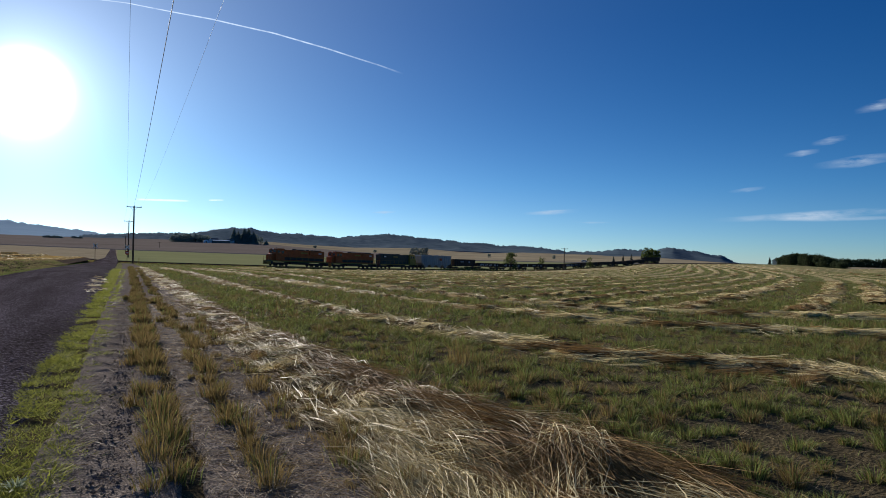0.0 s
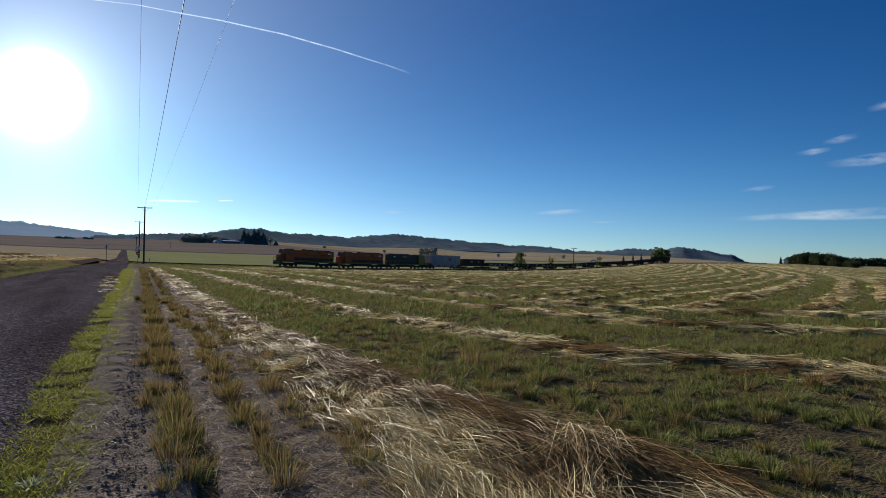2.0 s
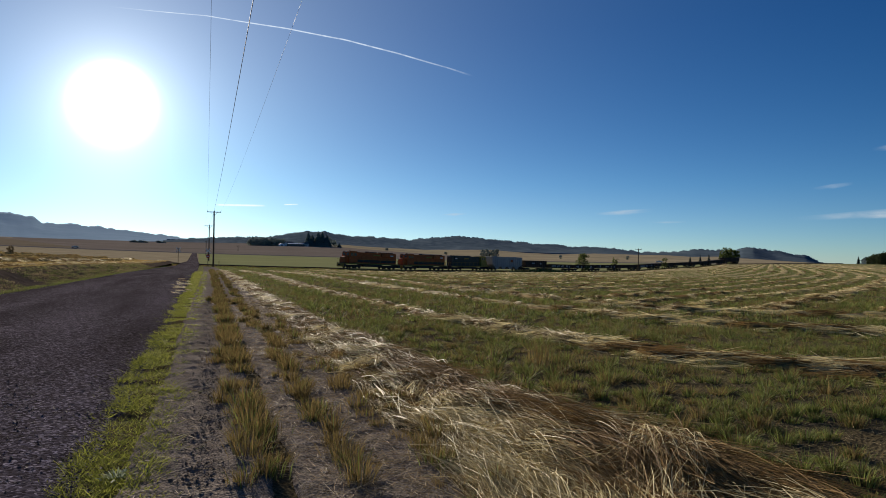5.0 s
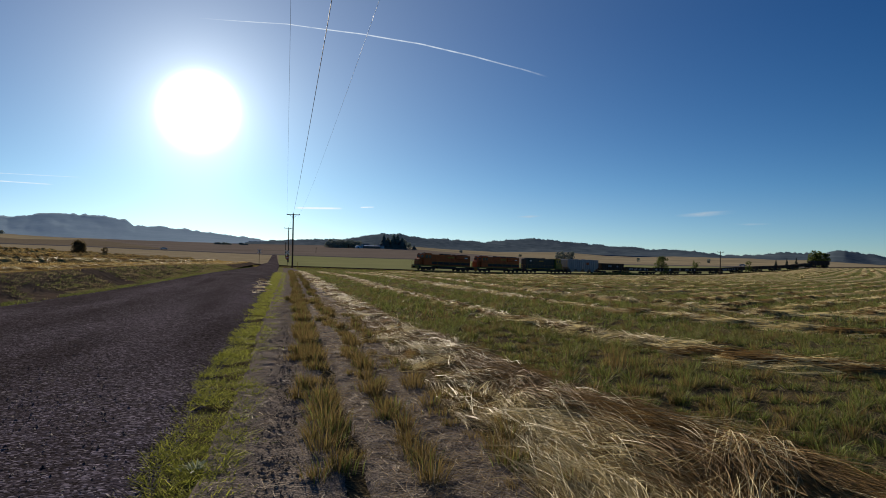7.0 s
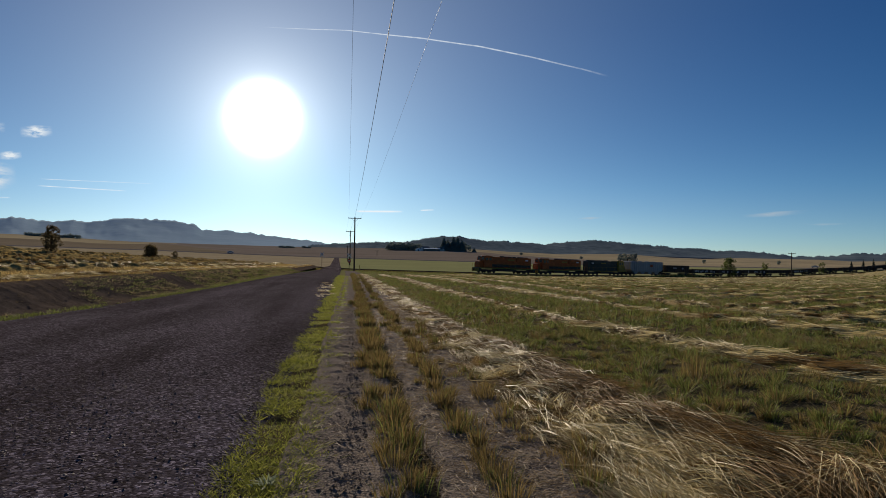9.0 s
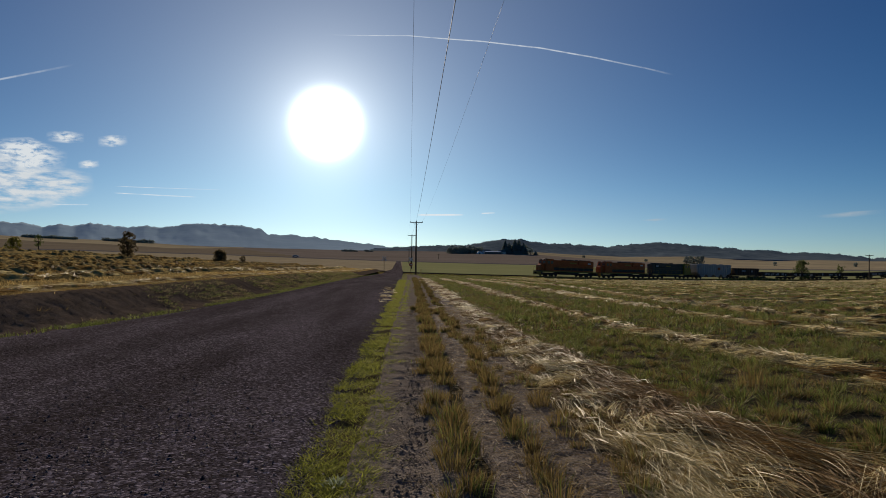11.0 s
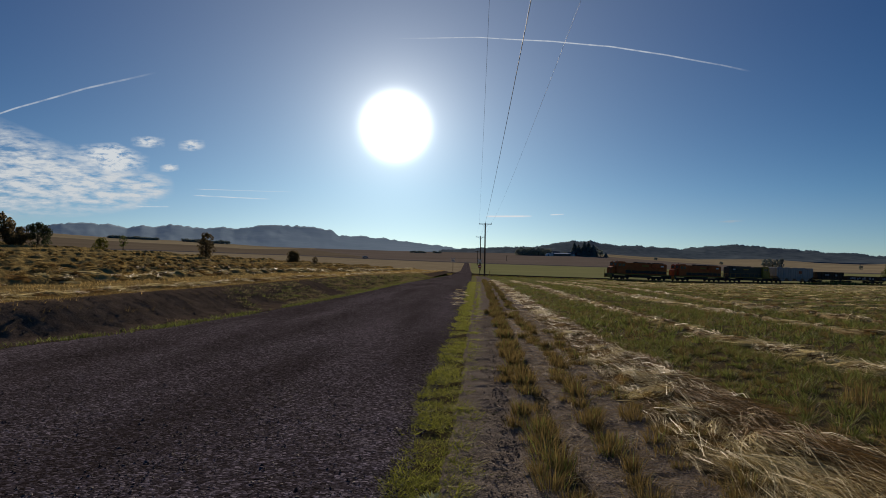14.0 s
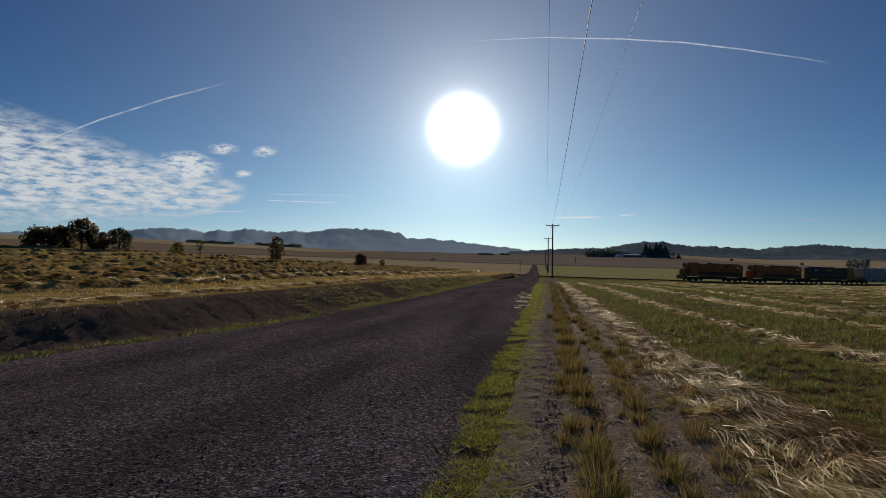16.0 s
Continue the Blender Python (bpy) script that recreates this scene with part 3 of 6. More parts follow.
def build_hills(name, ridge, a0, a1, step, near, far, base_el, mat, label, seed, tree_h, trees, tree_mat, skyline=0.2, ragged=0.03):
    az = np.arange(a0, a1, step)
    rows = 16
    top_el = ridge(az) - 0.02 + 0.02 * wave_noise(az, 0 * az, 4.0, seed) + ragged * wave_noise(az, 0 * az, 7.0, seed + 1, 3)
    base_el = np.minimum(base_el, top_el - 0.2)
    X, Y, Z = [], [], []
    for i in range(rows + 3):
        t = min(i / rows, 1.0)
        r = near + (far - near) * t + max(0, i - rows) * 250
        wave = wave_noise(az * 1.0, 0 * az + t * 4, 1.2, seed + 2)
        crest = (ridge(az) - 0.02) * (1 - t ** 24) + top_el * t ** 24
        el = base_el + (crest - base_el) * np.clip(t + 0.10 * wave * math.sin(math.pi * t), 0, 1.0)
        z = 1.5 + r * np.tan(np.radians(el)) - max(0, i - rows) * 90
        if i == 0:
            z = z - 60
        X.append(r * np.sin(np.radians(az)))
        Y.append(r * np.cos(np.radians(az)))
        Z.append(z)
    P = np.stack([np.array(X), np.array(Y), np.array(Z)], -1)
    ob = mesh_arrays(name, P.reshape(-1, 3), grid_faces(rows + 3, len(az))[:, ::-1], mat, True)
    tagged(ob, label, "hills", kind="structure")
    # small conical crowns along the skyline
    if not trees:
        return
    rng = np.random.RandomState(seed)
    ti = (rng.uniform(0, 1, trees) ** 0.6) * (rows - 1) + 1
    ti[: int(trees * skyline)] = rows
    ai = rng.uniform(0, len(az) - 1.01, trees)
    keep = wave_noise(ai * step * 2.2, ti * 0.7, 1.0, seed + 5) > -0.75
    ti, ai = ti[keep], ai[keep]
    i0, j0 = np.minimum(ti.astype(int), rows - 1), ai.astype(int)
    fi, fj = (ti - i0)[:, None], (ai - j0)[:, None]
    base = P[i0, j0] * (1 - fi) * (1 - fj) + P[i0 + 1, j0] * fi * (1 - fj) + P[i0, j0 + 1] * (1 - fi) * fj + P[i0 + 1, j0 + 1] * fi * fj
    h = tree_h * rng.uniform(0.45, 1.25, len(base))
    w = h * rng.uniform(0.7, 1.3, len(base))
    seg = 5
    V = [base + np.stack([0 * h, 0 * h, h], -1)]
    for s in range(seg):
        an = 2 * math.pi * s / seg + rng.uniform(0, 1, len(base))
        V.append(base + np.stack([w * np.cos(an), w * np.sin(an), -0.25 * h], -1))
    V = np.stack(V, 1)
    n = len(base)
    F = np.array([[0, s + 1, (s + 1) % seg + 1] for s in range(seg)])
    faces = (np.arange(n) * (seg + 1))[:, None, None] + F
    ob = mesh_arrays("woodland", V.reshape(-1, 3), faces.reshape(-1, 3), tree_mat)
    tagged(ob, "dense woodland covering the hillside", "woodland", kind="stuff")


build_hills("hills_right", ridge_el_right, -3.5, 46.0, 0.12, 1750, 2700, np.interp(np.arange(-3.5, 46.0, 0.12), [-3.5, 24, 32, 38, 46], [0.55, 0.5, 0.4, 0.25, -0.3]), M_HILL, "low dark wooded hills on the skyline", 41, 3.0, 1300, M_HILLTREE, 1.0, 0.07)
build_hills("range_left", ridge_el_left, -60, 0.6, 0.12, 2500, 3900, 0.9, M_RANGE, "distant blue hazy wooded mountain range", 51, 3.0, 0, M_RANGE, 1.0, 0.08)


# ---- railway ----
def track_point(az):
    a = radians(az)
    d = float(track_range(np.array(az)))
    return Vector((d * math.sin(a), d * math.cos(a), float(track_z(np.array(az)))))


TRACK_AZ = np.arange(-42, 46.01, 0.25)
TRACK = np.array([track_point(a) for a in TRACK_AZ])
TRACK_S = np.concatenate([[0], np.cumsum(np.linalg.norm(np.diff(TRACK, axis=0), axis=1))])


def track_at(s):
    return Vector([float(np.interp(s, TRACK_S, TRACK[:, i])) for i in range(3)])


def sweep(name, path, profile, mat, parent=None):
    """Sweeps an open cross-section (side, up) along a path of points."""
    p = np.array(path, dtype=float)
    tan = np.gradient(p[:, :2], axis=0)
    tan /= np.linalg.norm(tan, axis=1, keepdims=True)
    nor = np.stack([tan[:, 1], -tan[:, 0]], -1)
    pr = np.array(profile, dtype=float)
    P = np.zeros((len(p), len(pr), 3))
    P[..., :2] = p[:, None, :2] + nor[:, None, :] * pr[None, :, :1]
    P[..., 2] = p[:, None, 2] + pr[None, :, 1]
    ob = mesh_arrays(name, P.reshape(-1, 3), grid_faces(len(p), len(pr)), mat)
    if parent:
        ob.parent = parent
    return ob


def build_track():
    root = tagged(new("railway_track"), "single railway track on dark raised ballast", "railway track")
    sweep("ballast", TRACK - [0, 0, 0.2], [(-3.6, -0.9), (-1.7, 0.02), (1.7, 0.02), (3.6, -0.9)], M_BALLAST, root)
    for side in (-0.72, 0.72):
        sweep("rail", TRACK, [(side - 0.07, -0.16), (side - 0.035, 0), (side + 0.035, 0), (side + 0.07, -0.16)], M_RUST, root)
    tie = bmesh.new()
    add_box(tie, 0, 0, -0.22, 0.22, 2.5, 0.16)
    first = part("sleeper", tie, M_WOODPOLE, root)
    s0 = float(np.interp(-6, TRACK_AZ, TRACK_S))
    for i in range(90):
        a, b = track_at(s0 + i * 0.6), track_at(s0 + i * 0.6 + 0.3)
        m = Matrix.Translation(a) @ (b - a).to_track_quat("X", "Z").to_matrix().to_4x4()
        if i == 0:
            first.matrix_basis = m
        else:
            o = first.copy()
            scene.collection.objects.link(o)
            o.matrix_basis = m


build_track()


def build_trackside_grass():
    rng = np.random.RandomState(97)
    n = 2600
    s = rng.uniform(float(np.interp(-5, TRACK_AZ, TRACK_S)), float(np.interp(38, TRACK_AZ, TRACK_S)), n)
    p = np.stack([np.interp(s, TRACK_S, TRACK[:, i]) for i in range(3)], -1)
    out = p[:, :2] / np.linalg.norm(p[:, :2], axis=1, keepdims=True)
    dist = rng.uniform(3.2, 7.5, n)
    xy = p[:, :2] - out * dist[:, None]
    az = np.degrees(np.arctan2(xy[:, 0], xy[:, 1]))
    tall = 0.25 + 0.9 * np.exp(-((az - 25) / 2.0) ** 2)
    per = 6
    q = np.repeat(xy, per, axis=0) + rng.normal(0, 0.25, (n * per, 2))
    z = ground_z(q[:, 0], q[:, 1])
    m = len(q)
    side = rng.uniform(0, 6.28, m)
    w = 0.12
    h = np.repeat(tall, per) * rng.uniform(0.4, 1.2, m)
    b = np.stack([q[:, 0], q[:, 1], z], -1)
    dv = np.stack([np.cos(side), np.sin(side), 0 * side], -1) * w
    tip = b + np.stack([rng.normal(0, 0.2, m) * h, rng.normal(0, 0.2, m) * h, h], -1)
    V = np.stack([b - dv, b + dv, tip], 1).reshape(-1, 3)
    slots = (rng.rand(m) < 0.55).astype(int)
    tagged(mesh_arrays("trackside_weeds", V, np.arange(m * 3).reshape(-1, 3), [M_GRASS, M_TUFT], slots=slots), "rough weeds and dry grass along the railway", "weeds", kind="stuff")


build_trackside_grass()


def prism(profile, y0, y1, bevel=0.0):
    """A closed outline (x, z) drawn out between y0 and y1."""
    bm = bmesh.new()
    a = [bm.verts.new((x, y0, z)) for x, z in profile]
    b = [bm.verts.new((x, y1, z)) for x, z in profile]
    bm.faces.new(a[::-1])
    bm.faces.new(b)
    n = len(profile)
    for i in range(n):
        bm.faces.new((a[i], a[(i + 1) % n], b[(i + 1) % n], b[i]))
    bmesh.ops.recalc_face_normals(bm, faces=bm.faces[:])
    if bevel:
        bmesh.ops.bevel(bm, geom=bm.edges[:], offset=bevel, segments=1, affect="EDGES")
    return bm


def truck(root, x, axles, span):
    """A wheel truck with side frames, springs and wheels."""
    bm = bmesh.new()
    L = span / 2 + 0.55
    for y in (-1.05, 1.05):
        bmside = prism([(-L, 0.55), (-L, 0.78), (-L * 0.5, 0.98), (L * 0.5, 0.98), (L, 0.78), (L, 0.55), (L * 0.45, 0.36), (-L * 0.45, 0.36)], y - 0.1, y + 0.1)
        me = bpy.data.meshes.new("tmp")
        bmside.to_mesh(me)
        bmside.free()
        bm.from_mesh(me)
        bpy.data.meshes.remove(me)
        for k in (-0.22, 0.22):
            add_tube(bm, (k, y, 0.42), (k, y, 0.85), 0.11, seg=6)
    add_box(bm, 0, 0, 0.75, 0.6, 2.0, 0.3)
    t = part("truck", bm, M_STEEL, root)
    t.location = (x, 0, 0)
    for i in range(axles):
        wx = -span / 2 + span * i / (axles - 1)
        w = bmesh.new()
        for y in (-0.74, 0.74):
            add_tube(w, (wx, y - 0.06, 0.46), (wx, y + 0.06, 0.46), 0.46, seg=16)
        add_tube(w, (wx, -0.8, 0.46), (wx, 0.8, 0.46), 0.09, seg=6)
        part("wheelset", w, M_STEEL, t)
    return t


def coupler(root, x, sign):
    bm = bmesh.new()
    add_box(bm, x, 0, 0.9, 0.7, 0.22, 0.25, 0.04)
    add_box(bm, x + sign * 0.32, 0, 0.9, 0.22, 0.36, 0.34, 0.06)
    part("coupler", bm, M_STEEL, root)


def rail_line(root, pts, r=0.025, posts=(), mat=None):
    bm = bmesh.new()
    for a, b in zip(pts[:-1], pts[1:]):
        add_tube(bm, a, b, r, seg=5)
    for p, h in posts:
        add_tube(bm, p, (p[0], p[1], p[2] + h), r, seg=5)
    part("handrail", bm, mat or M_YELLOW, root)


def locomotive(hood_mat, cab_mat, band_mat, label, cab_front=True):
    """Six-axle diesel: front towards +x."""
    root = tagged(new("locomotive"), label, "locomotive", "locomotives of the train")
    part("frame", box(0, 0, 1.28, 19.2, 3.0, 0.34, 0.05), M_BLACKPAINT, root)
    for y in (-1.52, 1.52):
        part("sill_stripe", box(0, y, 1.30, 19.0, 0.03, 0.22), M_YELLOW, root, "yellow stripe along the walkway edge")
    s = 1 if cab_front else -1
    hood = prism([(s * 5.3, 1.45), (s * 5.3, 4.25), (s * 5.0, 4.45), (s * -8.4, 4.45), (s * -8.6, 4.2), (s * -8.6, 1.45)], -0.95, 0.95, 0.06)
    h = part("long_hood", hood, hood_mat, root)
    part("hood_band", box(s * -1.6, 0, 2.05, 13.6, 1.96, 0.7, 0.02), band_mat, h, "dark lower band of the hood")
    flare = prism([(s * -3.2, 3.3), (s * -3.2, 4.5), (s * -7.4, 4.5), (s * -7.4, 3.3)], -1.18, 1.18, 0.12)
    part("radiator", flare, hood_mat, h)
    for x in (-7.6, -6.3, -5.0, -3.4):
        fan = tube((s * x, 0, 4.45), (s * x, 0, 4.68), 0.58, 0.55, 14)
        part("roof_fan", fan, M_BLACKPAINT, h)
    part("exhaust_stack", box(s * 1.0, 0, 4.58, 1.0, 0.6, 0.35, 0.05), M_BLACKPAINT, h)
    part("dynamic_brake", box(s * -0.9, 0, 4.5, 2.3, 1.5, 0.35, 0.1), M_BLACKPAINT, h)
    for i in range(9):
        x = s * (4.4 - i * 1.35)
        part("hood_door", box(x, 0, 2.95, 1.15, 1.94, 0.95, 0.02), hood_mat, h)
    cab = prism([(s * 5.3, 1.45), (s * 5.3, 4.55), (s * 5.6, 4.7), (s * 7.5, 4.7), (s * 7.9, 4.3), (s * 8.0, 3.4), (s * 8.0, 1.45)], -1.5, 1.5, 0.05)
    c = part("cab", cab, cab_mat, root)
    for y in (-1.51, 1.51):
        for x in (6.0, 7.1):
            part("window", box(s * x, y, 3.75, 0.8, 0.04, 0.75, 0.02), M_GLASS, c)
    for y in (-0.75, 0.75):
        part("windscreen", box(s * 7.98, y, 3.85, 0.05, 0.9, 0.55, 0.02), M_GLASS, c)
    part("headlight", box(s * 7.85, 0, 4.5, 0.12, 0.5, 0.22, 0.03), M_WHITE, c)
    part("horn", tube((s * 6.6, 0.3, 4.75), (s * 7.1, 0.3, 4.8), 0.05, 0.12), M_STEEL, c)
    nose = prism([(s * 8.0, 1.45), (s * 8.0, 3.3), (s * 9.0, 3.15), (s * 9.2, 2.8), (s * 9.2, 1.45)], -0.95, 0.95, 0.08)
    part("short_hood", nose, cab_mat, root)
    for y in (-1.46, 1.46):
        for k, x0 in enumerate((-8.6, -6.6, -4.6, -2.6, -0.6, 1.4, 3.4)):
            part("handrail", add_tube(tube((s * x0, y, 1.45), (s * x0, y, 2.5), 0.03, seg=5), (s * x0, y, 2.5), (s * (x0 + 2.0), y, 2.5), 0.03, seg=5), M_YELLOW, root)
    for sx in (-1, 1):
        rail_line(root, [(sx * 9.55, -1.4, 2.5), (sx * 9.55, 1.4, 2.5)], 0.03, [((sx * 9.55, y, 1.3), 1.2) for y in (-1.4, -0.5, 0.5, 1.4)])
        part("pilot", box(sx * 9.6, 0, 0.85, 0.18, 2.9, 0.95, 0.05), M_YELLOW if sx == s else M_BLACKPAINT, root)
        part("steps", box(sx * 9.2, 0, 0.85, 0.6, 3.0, 0.7, 0.03), M_BLACKPAINT, root)
        coupler(root, sx * 9.9, sx)
        truck(root, sx * 6.0, 3, 3.8)
    part("fuel_tank", prism([(-3.0, 0.5), (-3.3, 1.12), (3.3, 1.12), (3.0, 0.5)], -1.3, 1.3, 0.1), M_BLACKPAINT, root)
    for y in (-0.965, 0.965):
        part("lettering_bar", box(s * -1.5, y + math.copysign(0.04, y), 3.75, 2.2, 0.03, 0.35), M_YELLOW, root, "plain yellow lettering bar")
        part("number_bar", box(s * -6.8, math.copysign(1.2, y), 3.75, 1.0, 0.03, 0.32), M_WHITE, root, "plain white number bar")
    return root


def covered_hopper():
    root = tagged(new("hopper_car"), "pale grey covered hopper wagon with ribbed sides", "rail wagon")
    b = part("body", prism([(-8.6, 2.0), (-8.6, 4.5), (-8.3, 4.65), (8.3, 4.65), (8.6, 4.5), (8.6, 2.0), (7.2, 1.3), (-7.2, 1.3)], -1.5, 1.5, 0.06), M_GREYCAR, root)
    for i in range(15):
        x = -8.0 + i * 16 / 14
        for y in (-1.53, 1.53):
            part("rib", box(x, y, 2.95, 0.1, 0.08, 3.0), M_GREYCAR, b)
    for x in (-5.6, -1.9, 1.9, 5.6):
        part("chute", prism([(x - 1.5, 1.32), (x + 1.5, 1.32), (x + 0.45, 0.5), (x - 0.45, 0.5)], -1.2, 1.2), M_GREYCAR, root)
        part("hatch", box(x, 0, 4.72, 1.6, 0.7, 0.14, 0.03), M_GREYCAR, b)
    part("marking_patch", box(-2.2, 1.58, 3.3, 1.4, 0.03, 0.8), M_ORANGE, b, "faded orange marking on the side")
    for sx in (-1, 1):
        part("end_platform", box(sx * 8.7, 0, 1.15, 1.6, 2.6, 0.22, 0.03), M_STEEL, root)
        for y in (-1.35, 1.35):
            part("ladder", add_tube(tube((sx * 9.2, y, 1.1), (sx * 9.2, y, 4.5), 0.03, seg=5), (sx * 9.2, y, 4.5), (sx * 8.5, y, 4.5), 0.03, seg=5), M_YELLOW, root)
        coupler(root, sx * 9.6, sx)
        truck(root, sx * 6.9, 2, 1.8)
    return root


def open_hopper():
    root = tagged(new("hopper_car"), "dark brown open hopper wagon with sloping ends", "rail wagon")
    b = part("body", prism([(-7.0, 3.6), (7.0, 3.6), (6.4, 1.5), (4.6, 1.1), (-4.6, 1.1), (-6.4, 1.5)], -1.5, 1.5, 0.05), M_BROWNCAR, root)
    part("load", box(0, 0, 3.58, 13.2, 2.6, 0.16, 0.06), M_BALLAST, root)
    for i in range(10):
        for y in (-1.55, 1.55):
            part("rib", box(-6.0 + i * 12 / 9, y, 2.5, 0.14, 0.12, 2.2), M_BROWNCAR, b)
    part("lettering_bar", box(-2.6, 1.63, 2.6, 1.0, 0.02, 0.6), M_GRAFFITI, b, "faded white lettering bar")
    part("lettering_bar", box(2.0, 1.63, 2.7, 2.0, 0.02, 0.4), M_GRAFFITI, b, "faded white lettering bar")
    for sx in (-1, 1):
        part("end_frame", box(sx * 6.7, 0, 1.2, 1.0, 2.4, 0.25, 0.03), M_STEEL, root)
        coupler(root, sx * 7.2, sx)
        truck(root, sx * 5.0, 2, 1.75)
    return root


def gondola(seed, marks, tall=0.0):
    rng = random.Random(seed)
    root = tagged(new("gondola_car"), "low dark gondola wagon with faded white marks" if marks else "low dark brown gondola wagon with ribbed sides", "rail wagon", "gondola wagons of the train")
    top = 2.45 + tall
    b = part("side_wall", box(0, 1.5, (top + 1.15) / 2, 15.6, 0.1, top - 1.15, 0.02), M_BROWNCAR, root)
    part("side_wall", box(0, -1.5, (top + 1.15) / 2, 15.6, 0.1, top - 1.15, 0.02), M_BROWNCAR, root)
    part("floor", box(0, 0, 1.15, 15.6, 2.9, 0.16), M_STEEL, root)
    for sx in (-1, 1):
        part("end_wall", box(sx * 7.75, 0, (top + 1.15) / 2, 0.12, 2.9, top - 1.15, 0.02), M_BROWNCAR, root)
        coupler(root, sx * 8.3, sx)
        truck(root, sx * 6.0, 2, 1.75)
    part("top_rail", box(0, 1.55, top, 15.8, 0.16, 0.14, 0.02), M_BROWNCAR, b)
    for i in range(12):
        part("rib", box(-7.2 + i * 14.4 / 11, 1.59, (top + 1.2) / 2, 0.16, 0.10, top - 1.3), M_BROWNCAR, b)
    part("load", box(rng.uniform(-1, 1), 0, top - 0.25, 14.4, 2.6, 0.4, 0.15), M_BALLAST, root)
    if marks:
        x = -6.5
        while x < 6:
            w = rng.uniform(0.35, 1.1)
            if rng.random() < 0.6:
                part("mark", box(x + w / 2, 1.66, 1.75 + rng.uniform(-0.1, 0.15), w * 0.8, 0.02, rng.uniform(0.35, 0.8)), M_GRAFFITI, b, "faded white painted mark")
            x += w
    return root


def build_train():
    s = float(np.interp(9.3, TRACK_AZ, TRACK_S))
    made = [(locomotive(M_ORANGE, M_ORANGE, M_BLACKPAINT, "orange and black diesel locomotive with yellow stripe"), 20.4),
            (locomotive(M_ORANGE, M_ORANGE, M_BLACKPAINT, "weathered orange and black diesel locomotive"), 20.4),
            (locomotive(M_GREENPAINT, M_YELLOW, M_GREENPAINT, "dark green diesel locomotive with yellow cab", False), 20.4),
            (covered_hopper(), 19.8), (open_hopper(), 14.9)]
    for i in range(9):
        made.append((gondola(i, i in (0, 1, 2, 4)), 17.2))
    made.append((gondola(20, False, 0.9), 17.2))
    for ob, length in made:
        a, b = track_at(s + 2), track_at(s + length - 2)
        m = Matrix.Translation((a + b) / 2) @ (a - b).to_track_quat("X", "Z").to_matrix().to_4x4() @ Matrix.Diagonal((1, 1, 0.93, 1))
        ob.matrix_basis = m
        s += length


build_train()


# ---- poles, wires and signs ----
def surface_z(x, y):
    if x < bank_top(y) and math.hypot(x, y) < 150:
        return max(float(left_field_z(np.array(x), np.array(y))), float(ground_z(np.array(x), np.array(y))))
    return float(ground_z(np.array(x), np.array(y)))


def at_bearing(az, r):
    x, y = r * math.sin(radians(az)), r * math.cos(radians(az))
    return x, y, surface_z(x, y)


def top_height(az, r, el):
    """Height above ground that reaches an elevation seen from the road."""
    return 1.55 + r * math.tan(radians(el)) - at_bearing(az, r)[2]


POLES = [(1.85, -62.0, 11.2), (0.15, 165.0, 11.0), (-1.2, 248.0, 11.2), (-3.4, 400.0, 9.2)]
ARM = 1.35


def utility_pole(x, y, top, arm=True):
    z = surface_z(x, y) - 0.3
    root = tagged(new("utility_pole"), "weathered wooden utility pole with a crossarm", "utility pole", "poles along the road")
    root.location = (x, y, z)
    part("pole", tube((0, 0, 0), (0, 0, top - z), 0.20, 0.14, 10), M_WOODPOLE, root)
    part("crossarm", box(0, -0.16, top - z - 0.25, ARM * 2 + 0.2, 0.12, 0.16, 0.02), M_WOODPOLE, root)
    for sx in (-1, 1):
        part("brace", tube((sx * 0.75, -0.16, top - z - 0.3), (0, -0.16, top - z - 1.0), 0.025, seg=5), M_STEEL, root)
        part("insulator", tube((sx * ARM, -0.16, top - z - 0.17), (sx * ARM, -0.16, top - z + 0.03), 0.06, 0.04, 8), M_GLASS, root)
    part("insulator", tube((0, 0, top - z), (0, 0, top - z + 0.2), 0.06, 0.04, 8), M_GLASS, root)
    return root


for p in POLES:
    utility_pole(*p)


def build_wires():
    root = tagged(new("power_line"), "thin sagging overhead wires strung between poles", "power line")
    for k, (off, dz, sag) in enumerate(((-ARM, 0.0, 1.7), (0.0, 0.2, 1.3), (ARM, 0.0, 1.8))):
        V, F = [], []
        for (xa, ya, za), (xb, yb, zb) in zip(POLES[:-1], POLES[1:]):
            n = 60
            for i in range(n + 1):
                t = i / n
                q = Vector((xa + (xb - xa) * t + off, ya + (yb - ya) * t, za + (zb - za) * t + dz - 4 * sag * t * (1 - t) * ((yb - ya) / 227) ** 2))
                r = 0.005 if k != 1 else 0.015
                b = len(V)
                V += [q + Vector((r, 0, 0)), q + Vector((0, 0, r)), q - Vector((r, 0, 0)), q - Vector((0, 0, r))]
                if i:
                    F += [(b - 4 + j, b - 4 + (j + 1) % 4, b + (j + 1) % 4, b + j) for j in range(4)]
        o = mesh_arrays("wire", V, F, M_WIRE, True)
        o.parent = root


build_wires()


